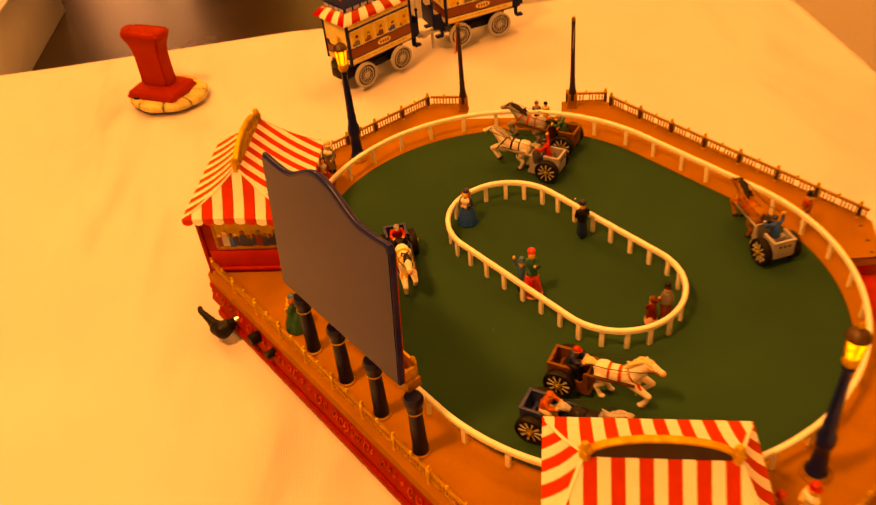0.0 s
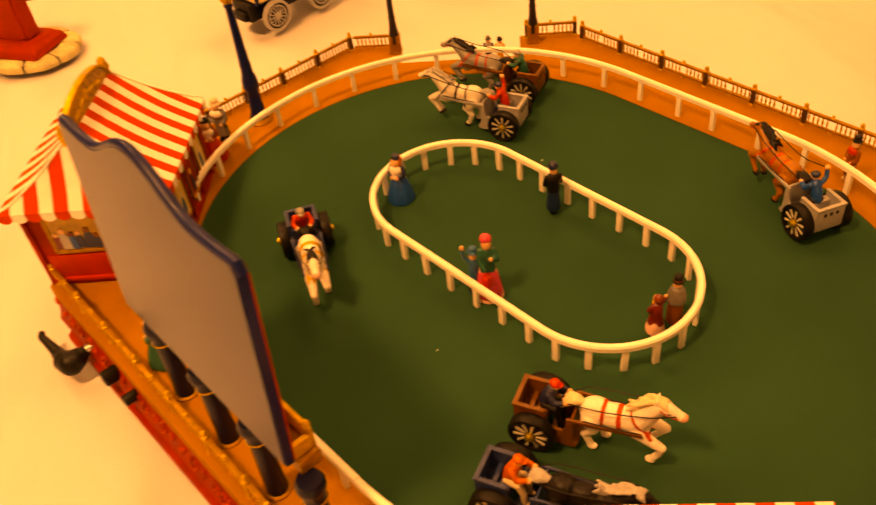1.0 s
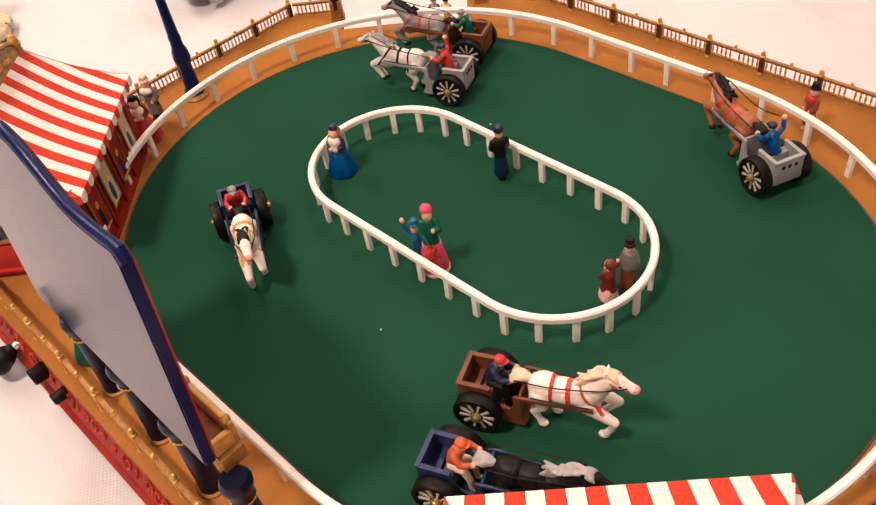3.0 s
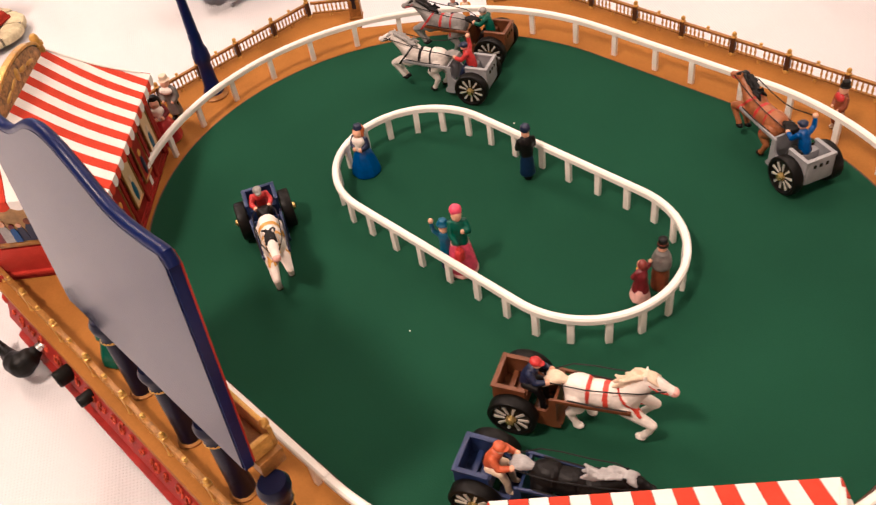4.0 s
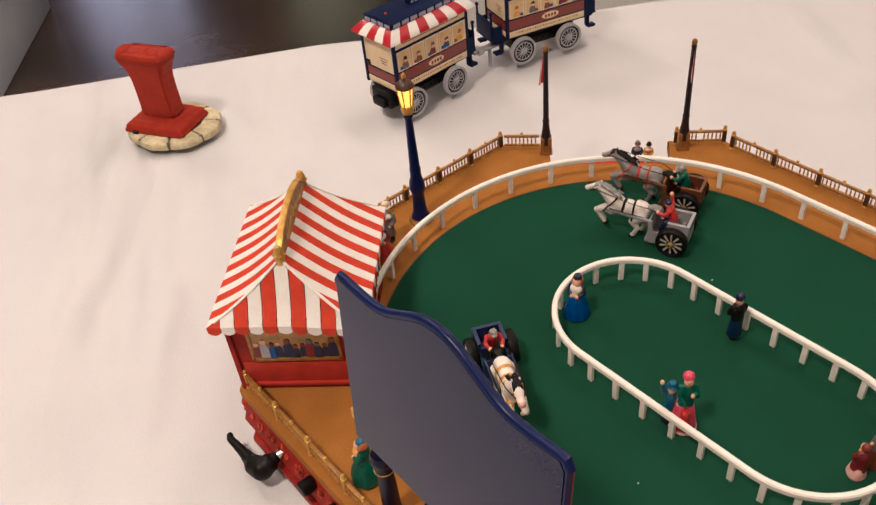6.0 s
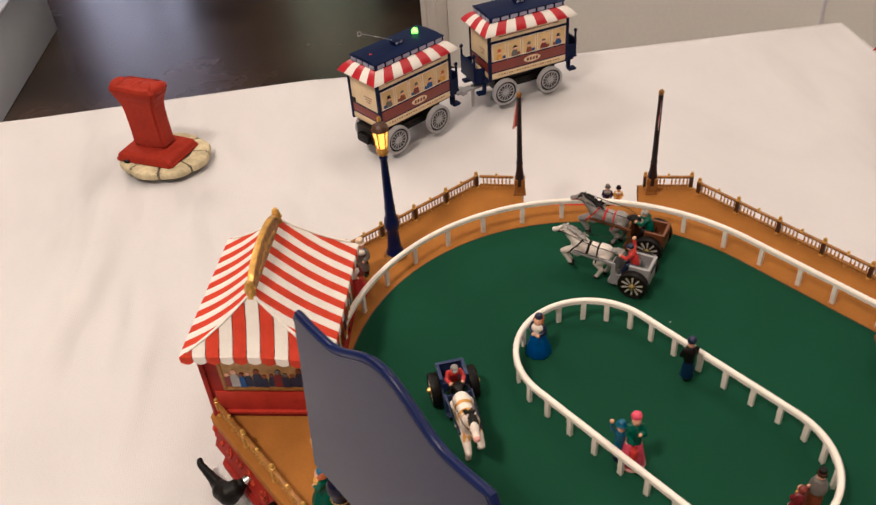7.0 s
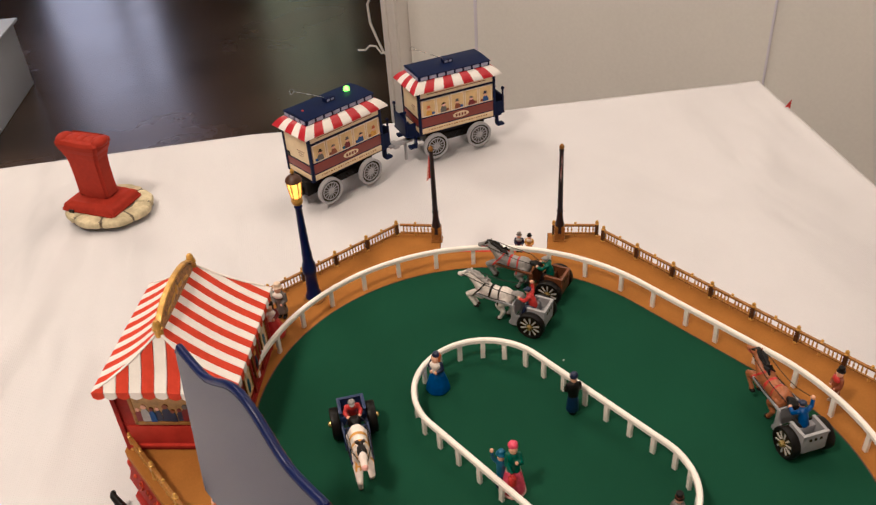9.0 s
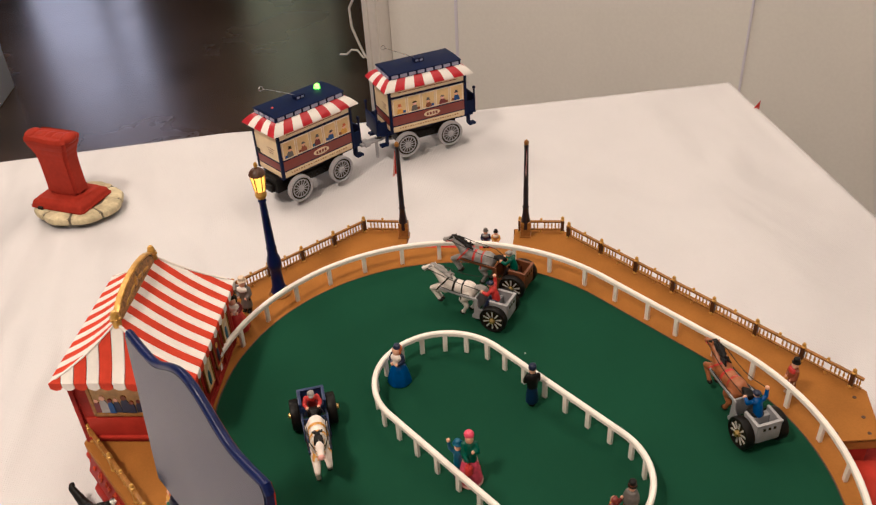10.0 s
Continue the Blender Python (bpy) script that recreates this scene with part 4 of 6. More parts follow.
    for sy in (-1, 1):
        bm = BM()
        lathe(bm, [(0.0034, -0.004), (0.0036, -0.001), (0.0030, 0.002), (0.0036, 0.004), (0.0031, 0.006), (0.0028, 0.0080), (0.0016, 0.0098)], 12, (rx, sy * 0.0425, zr))
        fin = part("finial", bm, GOLD, t, "gilt finial")
        for k in range(6):
            a = k * math.pi / 3
            bm = BM()
            ball(bm, 0.0014, (rx + 0.0032 * math.cos(a), sy * 0.0425 + 0.0032 * math.sin(a), zr + 0.003), seg=7)
            part("bead", bm, GOLD, fin)
    return t


booth(pose(-0.2222, 0.694, G, 0, 0, 0), "red booth under a striped awning roof, beside the sign")
# mirrored across the middle of the course
booth(BOARD @ pose(0.2390, -0.1646, G, 0, 0, 134.6), "red booth under a striped awning roof, at the open corner", -0.009)


# ---- sign on its colonnade ----
def sign():
    t = thing("course_sign", BOARD @ pose(-0.0105, -0.2255, G), "big navy-edged sign board on columns, plain glossy dark outer side", "sign")
    z0 = 0.0727
    half = 0.0775

    def top(x):
        hump = 0.0178 * math.cos(math.pi * x / 0.098) ** 2 if abs(x) < 0.049 else 0.0
        return 0.1893 + hump + 0.0022 * max(0, (abs(x) - 0.052) / 0.024) ** 2 - 0.005 * max(0, (abs(x) - 0.0745) / 0.0030) ** 2

    up = [(half * (1 - 2 * k / 60), top(half * (1 - 2 * k / 60))) for k in range(61)]
    out = [(-half, z0), (half, z0)] + up
    lean = pose(0.0046, -0.0049, 0) @ pose(0, 0, 0.04, -4.15, 0, 0) @ pose(0, 0, -0.04)
    flip = lean @ Matrix(((1, 0, 0, 0), (0, 0, -1, 0), (0, 1, 0, 0), (0, 0, 0, 1)))
    bm = BM()
    prism(bm, out, -0.0014, 0.0028)
    bmesh.ops.transform(bm, matrix=flip, verts=bm.verts)
    board = part("board", bm, NAVY, t, "navy sign board")
    bm = BM()
    ins = [(x * 0.985, z0 + 0.001 + (z - z0) * 0.985 - 0.0003) for x, z in out]
    prism(bm, ins, 0.0027, 0.0034)
    bmesh.ops.transform(bm, matrix=flip, verts=bm.verts)
    part("outer_face", bm, LAV, board, "plain glossy dark back face")
    bm = BM()
    prism(bm, [(x * 0.995, z0 + 0.001 + (z - z0) * 0.975) for x, z in out], -0.0024, -0.0012)
    bmesh.ops.transform(bm, matrix=flip, verts=bm.verts)
    part("inner_face", bm, RED, board, "red front face towards the track")
    bm = BM()
    pipe(bm, [(x, -0.0007, z - 0.0008) for x, z in up], 0.0025, 12)
    bmesh.ops.transform(bm, matrix=lean, verts=bm.verts)
    part("rim", bm, NAVY, board, "rounded navy rim")
    # tan beam and gilt tray behind the board
    bm = BM()
    box(bm, (0.167, 0.0125, 0.009), (0.0002, 0.0058, 0.0665), (0, 0, 0), 0.001)
    part("beam", bm, BRONZE, t, "bronze-tan beam over the columns")
    bm = BM()
    box(bm, (0.164, 0.0025, 0.013), (-0.0015, 0.0112, 0.0770), (0, 0, 0), 0.0008)
    part("parapet", bm, GOLD, t, "gilt parapet")
    for s in (-1, 1):
        bm = BM()
        box(bm, (0.0030, 0.0100, 0.009), (-0.0015 + s * 0.0815, 0.0050, 0.0762), (0, 0, 0), 0.0008)
        part("parapet_end", bm, GOLD, t)
    for k in range(6):
        bm = BM()
        ball(bm, 0.0024, (-0.080 + 0.0314 * k, 0.0112, 0.0836), (1, 1, 1.15), seg=8)
        part("stud", bm, GOLD, t)
    first = None
    for u in (-0.0595, -0.0105, 0.0380, 0.0870):
        m = pose(u, 0.0005, 0)
        if first is None:
            bm = BM()
            lathe(bm, [(0.0064, 0.001), (0.0062, 0.005), (0.0058, 0.012), (0.0054, 0.034), (0.0050, 0.046), (0.0062, 0.0475), (0.0054, 0.050), (0.0074, 0.0560), (0.0076, 0.0590), (0.0062, 0.0621)], 18)
            first = part("column", bm, NAVY_C, t, "dark navy column")
            first.matrix_basis = m
            bm = BM()
            lathe(bm, [(0.0078, 0), (0.0078, 0.0012), (0.0066, 0.0022)], 16)
            part("column_base", bm, BRONZE, first)
            bm = BM()
            lathe(bm, [(0.0054, 0.0455), (0.0065, 0.0472), (0.0054, 0.0490)], 16)
            part("column_ring", bm, GOLD, first)
        else:
            c = again(first, m)
            for ch in list(first.children):
                again(ch, Matrix.Identity(4), c)


sign()


# ---- red resin monument on the table ----
def monument():
    t = thing("red_monument", pose(-0.459, 1.060, 0, 0, 0, -17), "red resin column on a cream stone ring", "ornament")
    n = 8

    def rim(a, r):
        """An oval ring of eight nearly straight sides."""
        side = 2 * math.pi / n
        f = 0.62 + 0.38 * math.cos(side / 2) / math.cos((a % side) - side / 2)
        return 0.003 + r * f * 0.98 * math.cos(a), 0.002 + r * f * 0.84 * math.sin(a)

    bm = BM()
    prism(bm, [rim(2 * math.pi * k / 48, 0.0545) for k in range(48)], 0.0, 0.0078)
    part("stone_bed", bm, STONE_D, t, "grey joints between the stones")
    rng = random.Random(3)
    for k in range(n):
        a0, a1 = 2 * math.pi * (k + 0.5) / n + 0.02, 2 * math.pi * (k + 0.5 + rng.uniform(0.94, 0.98)) / n
        bm = BM()
        rows = []
        for j in range(9):
            a = a0 + (a1 - a0) * j / 8
            end = 0.0012 * (abs(j - 4) == 4)
            row = []
            for r, z in ((0.034, 0.0060), (0.036, 0.0090), (0.0435, 0.0097), (0.0525, 0.0092), (0.0568, 0.0076), (0.0582, 0.0050), (0.0574, 0.0004)):
                e = 0.0013 * noise.noise(Vector((a * 7, r * 200, k)))
                row.append((*rim(a, r + e - end), max(0.0004, z + e * 0.6 - end * 0.7)))
            rows.append(row)
        up = [[bm.verts.new(p) for p in row] for row in rows]
        for i in range(8):
            for j in range(6):
                bm.faces.new((up[i][j], up[i][j + 1], up[i + 1][j + 1], up[i + 1][j]))
        bm.faces.new([v for v in up[0]])
        bm.faces.new([v for v in up[-1]][::-1])
        part("stone", bm, STONE, t)
    bm = BM()
    lathe(bm, [(0.0590, 0.0085), (0.0586, 0.0130), (0.0500, 0.0200), (0.0390, 0.0225)], 4, sx=1.0, sy=1.0)
    bmesh.ops.rotate(bm, verts=bm.verts, cent=(0, 0, 0), matrix=Matrix.Rotation(radians(45), 3, "Z"))
    bmesh.ops.scale(bm, vec=(0.95, 0.71, 1.0), verts=bm.verts)
    bmesh.ops.translate(bm, vec=(-0.0045, -0.0005, 0), verts=bm.verts)
    bmesh.ops.bevel(bm, geom=[e for e in bm.edges], offset=0.003, segments=3, affect="EDGES")
    part("foot", bm, TOWER_R, t, "red stepped foot")
    bm = BM()
    prof = [(0.0235, 0.022), (0.0226, 0.030), (0.0224, 0.056), (0.0230, 0.072), (0.0246, 0.080), (0.0278, 0.0865), (0.0308, 0.0915), (0.0312, 0.0965), (0.0290, 0.0985)]
    rings = []
    for w, z in prof:
        d = 0.0115 + (w - 0.0226) * 0.45
        ring = []
        for sx, sy in ((-1, -1), (-0.3, -1), (0.3, -1), (1, -1), (1, 1), (0.3, 1), (-0.3, 1), (-1, 1)):
            e = 0.0014 * noise.noise(Vector((sx * 2, sy * 3, z * 60))) if z > 0.085 else 0
            ring.append(bm.verts.new((sx * w + e - 0.005, sy * d + e, z + e * 1.5)))
        rings.append(ring)
    for a, b in zip(rings, rings[1:]):
        for k in range(8):
            bm.faces.new((a[k], a[(k + 1) % 8], b[(k + 1) % 8], b[k]))
    bm.faces.new(rings[0][::-1])
    bm.faces.new(rings[-1])
    bmesh.ops.bevel(bm, geom=list(bm.edges), offset=0.0034, segments=3, affect="EDGES")
    part("column", bm, TOWER_R, t, "flat red column with a flared ragged top")
    bm = BM()
    for x, z, r, sx in ((-0.031, 0.0955, 0.0098, 0.9), (-0.018, 0.0950, 0.0080, 1.4), (-0.004, 0.0955, 0.0074, 1.0), (0.008, 0.0950, 0.0078, 1.4), (0.0215, 0.0962, 0.0096, 0.9)):
        ball(bm, r, (x, 0, z + 0.0012), (sx, 1.25, 0.62), seg=12)
    part("column_top", bm, TOWER_R, t)
    bm = BM()
    box(bm, (0.0075, 0.0030, 0.0040), (-0.027, -0.0302, 0.0108), (0, 0, 4), 0.0012)
    part("notch", bm, C_BLACK, t, "dark chip in the foot")


monument()


# ---- race carts ----
def wheel(t, side):
    R = 0.0143
    y = side * 0.0164
    bm = BM()
    n = 30
    prof = [(R * 0.97, -0.0038), (R, -0.0030), (R, 0.0030), (R * 0.97, 0.0038), (R * 0.86, 0.0042), (R * 0.80, 0.0036), (R * 0.80, -0.0036), (R * 0.86, -0.0042)]
    rings = [[bm.verts.new((r * math.cos(2 * math.pi * k / n), w, r * math.sin(2 * math.pi * k / n))) for r, w in prof] for k in range(n)]
    for k in range(n):
        a, b = rings[k], rings[(k + 1) % n]
        for j in range(8):
            bm.faces.new((a[j], b[j], b[(j + 1) % 8], a[(j + 1) % 8]))
    tyre = part("wheel", bm, BLACK, t, "black wheel with pale spokes")
    tyre.location = (0, y, R)
    bm = BM()
    cyl(bm, R * 0.81, R * 0.81, (0, -0.0026, 0), (0, 0.0026, 0), 24)
    part("disc", bm, BLACK, tyre)
    bm = BM()
    for k in range(10):
        a = 2 * math.pi * k / 10 + 0.2 + side * 0.1
        c, q = math.cos(a), math.sin(a)
        for s in (-1, 1):
            w0, w1, r0, r1 = 0.0004, 0.0009, 0.27 * R, 0.74 * R
            out = [(r0, -w0), (r1 * 0.96, -w1), (r1, 0), (r1 * 0.96, w1), (r0, w0)]
            lo = [bm.verts.new((x * c - z * q, s * 0.0025, x * q + z * c)) for x, z in out]
            hi = [bm.verts.new((x * c - z * q, s * 0.0034, x * q + z * c)) for x, z in out]
            bm.faces.new(hi)
            for m in range(5):
                bm.faces.new((lo[m], lo[(m + 1) % 5], hi[(m + 1) % 5], hi[m]))
    part("spokes", bm, SILVER, tyre, "pale painted spokes")
    bm = BM()
    lathe(bm, [(0.0030, 0.0020), (0.0031, 0.0044), (0.0025, 0.0060), (0.0010, 0.0067)], 14)
    bmesh.ops.rotate(bm, verts=bm.verts, cent=(0, 0, 0), matrix=Matrix.Rotation(radians(-90 * side), 3, "X"))
    part("hub", bm, HUB, tyre, "brass hub")


HORSE_BANDS = ((0.0400, 0.0010, 0.02), (0.0500, 0.0014, 0.10))


def horse_mesh(sink, reach):
    """A toy horse at the gallop, one mesh; its neck sinks and reaches forward by the given shares; slots: coat, mane, band, dark, muzzle, hooves."""
    bm = BM()
    ball(bm, 0.0094, (0.0465, 0, 0.0312), (1.45, 0.84, 0.96), (0, -3, 0), 18)
    ball(bm, 0.0098, (0.0352, 0, 0.0318), (1.05, 0.88, 1.0), (0, 0, 0), 18)
    ball(bm, 0.0100, (0.0580, 0, 0.0330), (1.0, 0.84, 1.08), (0, 14, 0), 18)
    limb(bm, [(0.0605, 0, 0.0372, 0.0084), (0.0655, 0, 0.0440, 0.0068), (0.0690, 0, 0.0502, 0.0056), (0.0712, 0, 0.0540, 0.0050)], 16)
    limb(bm, [(0.0716, 0, 0.0545, 0.0050), (0.0758, 0, 0.0524, 0.0045), (0.0806, 0, 0.0496, 0.0034), (0.0832, 0, 0.0482, 0.0031)], 16)
    ball(bm, 0.0042, (0.0738, 0, 0.0513), (1.0, 0.86, 1.1), (0, 0, 0), 12)
    ball(bm, 0.0034, (0.0842, 0, 0.0477), (0.95, 0.95, 1.0), (0, 0, 0), 12, 4)
    for s in (-1, 1):
        cyl(bm, 0.0016, 0.0004, (0.0700, s * 0.0026, 0.0582), (0.0698, s * 0.0036, 0.0622), 8)
        ball(bm, 0.0010, (0.0772, s * 0.0040, 0.0530), (1.4, 0.7, 0.9), seg=8, mi=3)
        ball(bm, 0.0006, (0.0848, s * 0.0026, 0.0490), seg=6, mi=3)
        back = 0.0035 if s > 0 else -0.002
        limb(bm, [(0.0335, s * 0.0044, 0.0282, 0.0068), (0.0365 + back, s * 0.0054, 0.0205, 0.0043), (0.0318 + back, s * 0.0056, 0.0132, 0.0026), (0.0345 + back, s * 0.0056, 0.0062, 0.0020), (0.0362 + back, s * 0.0056, 0.0030, 0.0024)], 12)
        ball(bm, 0.0028, (0.0368 + back, s * 0.0056, 0.0024), (1.25, 1, 0.75), seg=10, mi=5)
        lift = 0.0060 if s > 0 else 0.0
        limb(bm, [(0.0605, s * 0.0044, 0.0285, 0.0056), (0.0680, s * 0.0052, 0.0228 + lift, 0.0038), (0.0752, s * 0.0056, 0.0190 + lift, 0.0029), (0.0738 - lift * 0.5, s * 0.0056, 0.0120 + lift, 0.0021), (0.0708 - lift * 0.6, s * 0.0056, 0.0068 + lift, 0.0023)], 12)
        ball(bm, 0.0028, (0.0698 - lift * 0.6, s * 0.0056, 0.0055 + lift), (1.25, 1, 0.8), seg=10, mi=5)
    # mane and tail, in thick locks that stream back
    rng = random.Random(8)
    for k in range(15):
        q = k / 14
        x, z = 0.0592 + 0.0115 * q, 0.0440 + 0.0140 * q
        side = (-1) ** k * (0.0014 + 0.0020 * rng.random())
        drop = rng.uniform(0.0010, 0.0040)
        limb(bm, [(x, side * 0.3, z, 0.0017), (x - 0.0034, side * 0.7, z + 0.0012, 0.0017), (x - 0.0064 - 0.002 * rng.random(), side * 1.2, z - drop * 0.5, 0.0009)], 7, 1)
    for k in range(4):
        limb(bm, [(0.0702, 0.0012 * (k - 1.5), 0.0590, 0.0019), (0.0740, 0.0018 * (k - 1.5), 0.0572, 0.0017), (0.0765, 0.0024 * (k - 1.5), 0.0552, 0.0008)], 7, 1)
    for k in (-2, -1, 0, 1, 2):
        limb(bm, [(0.0272, 0, 0.0368, 0.0022), (0.0225, 0.0010 * k, 0.0378, 0.0026), (0.0178, 0.0018 * k, 0.0362, 0.0023), (0.0148 + 0.0008 * (k % 2), 0.0024 * k, 0.0338 - 0.0006 * abs(k), 0.0009)], 8, 1)
    for v in bm.verts:
        if v.co.x > 0.0560 and v.co.z > 0.0390:
            up = v.co.z - 0.0390
            v.co.z -= up * sink
            v.co.x += up * reach
    return bm


def harness(bm, sink, reach):
    """Straps painted on the coat, slightly raised; slot 2, with the halter cast as thin cords."""
    raised = set()
    bm.normal_update()
    for f in bm.faces:
        if f.material_index != 0:
            continue
        c = f.calc_center_median()
        hit = c.z > 0.0225 and any(abs(c.x - x + lean * (c.z - 0.031)) < w for x, w, lean in HORSE_BANDS)
        # breast strap: a slanting loop from the withers to the chest
        d = (c.x - 0.0570) * 0.80 + (c.z - 0.0400) * 0.60
        hit = hit or (0.026 < c.z < 0.047 and c.x > 0.054 and abs(d - 0.0012) < 0.0010 * (1 - 0.75 * abs(f.normal.x)))
        if hit:
            f.material_index = 2
            raised.update(f.verts)
    for v in raised:
        v.co += v.normal * 0.0003

    def bent(x, y, z):
        up = z - 0.0390
        return x + up * reach, y, z - up * sink

    for s in (-1, 1):
        tube(bm, [bent(0.0818, s * 0.0031, 0.0484), bent(0.0765, s * 0.0043, 0.0508), bent(0.0722, s * 0.0047, 0.0552)], 0.00045, 5, 2)
    tube(bm, [bent(0.0812, -0.0034, 0.0494), bent(0.0816, 0, 0.0522), bent(0.0812, 0.0034, 0.0494)], 0.00045, 5, 2)
    return bm


def driver_mesh(wave):
    """A toy driver on the edge of the box, one mesh; slots: coat, trousers, cap, face."""
    bm = BM()
    limb(bm, [(0.0040, 0, 0.0285, 0.0046), (0.0056, 0, 0.0350, 0.0046), (0.0084, 0, 0.0412, 0.0040)], 14, 0)
    ball(bm, 0.0046, (0.0078, 0, 0.0404), (0.85, 1.28, 0.75), (0, 20, 0), 12, 0)
    ball(bm, 0.0032, (0.0112, 0, 0.0468), (1, 0.95, 1.1), (0, 0, 0), 12, 3)
    ball(bm, 0.0037, (0.0106, 0, 0.0488), (1.05, 1.0, 0.78), (0, 6, 0), 12, 2)
    ball(bm, 0.0032, (0.0136, 0, 0.0480), (0.9, 0.9, 0.22), (0, 8, 0), 10, 2)
    for s in (-1, 1):
        if wave and s < 0:
            limb(bm, [(0.0078, s * 0.0054, 0.0415, 0.0023), (0.0088, s * 0.0090, 0.0440, 0.0021), (0.0100, s * 0.0098, 0.0500, 0.0018)], 9, 0)
            ball(bm, 0.0023, (0.0104, s * 0.0098, 0.0524), seg=9, mi=3)
        else:
            limb(bm, [(0.0078, s * 0.0054, 0.0415, 0.0024), (0.0116, s * 0.0076, 0.0372, 0.0022), (0.0172, s * 0.0058, 0.0372, 0.0019)], 9, 0)
            ball(bm, 0.0021, (0.0190, s * 0.0052, 0.0376), seg=9, mi=3)
        limb(bm, [(0.0040, s * 0.0030, 0.0272, 0.0034), (0.0112, s * 0.0040, 0.0262, 0.0028), (0.0146, s * 0.0042, 0.0180, 0.0022), (0.0150, s * 0.0042, 0.0105, 0.0021)], 9, 1)
        ball(bm, 0.0022, (0.0164, s * 0.0042, 0.0092), (1.5, 0.9, 0.7), seg=8, mi=1)
    return bm


CASTS = {"driving": melt(driver_mesh(False), 0.0005, 0.00014), "waving": melt(driver_mesh(True), 0.0005, 0.00014)}
for driver in CASTS.values():
    bmesh.ops.transform(driver, matrix=pose(0.004, 0, 0.0250) @ Matrix.Scale(0.91, 4) @ pose(-0.004, 0, -0.0262), verts=driver.verts)
for pose_name, sink, reach in (("stretched", 0.32, 0.20), ("proud", 0.10, -0.02)):
    CASTS[pose_name] = harness(melt(horse_mesh(sink, reach), 0.00052, 0.00016), sink, reach)
    bmesh.ops.scale(CASTS[pose_name], vec=(1, 0.95, 0.95), verts=CASTS[pose_name].verts)


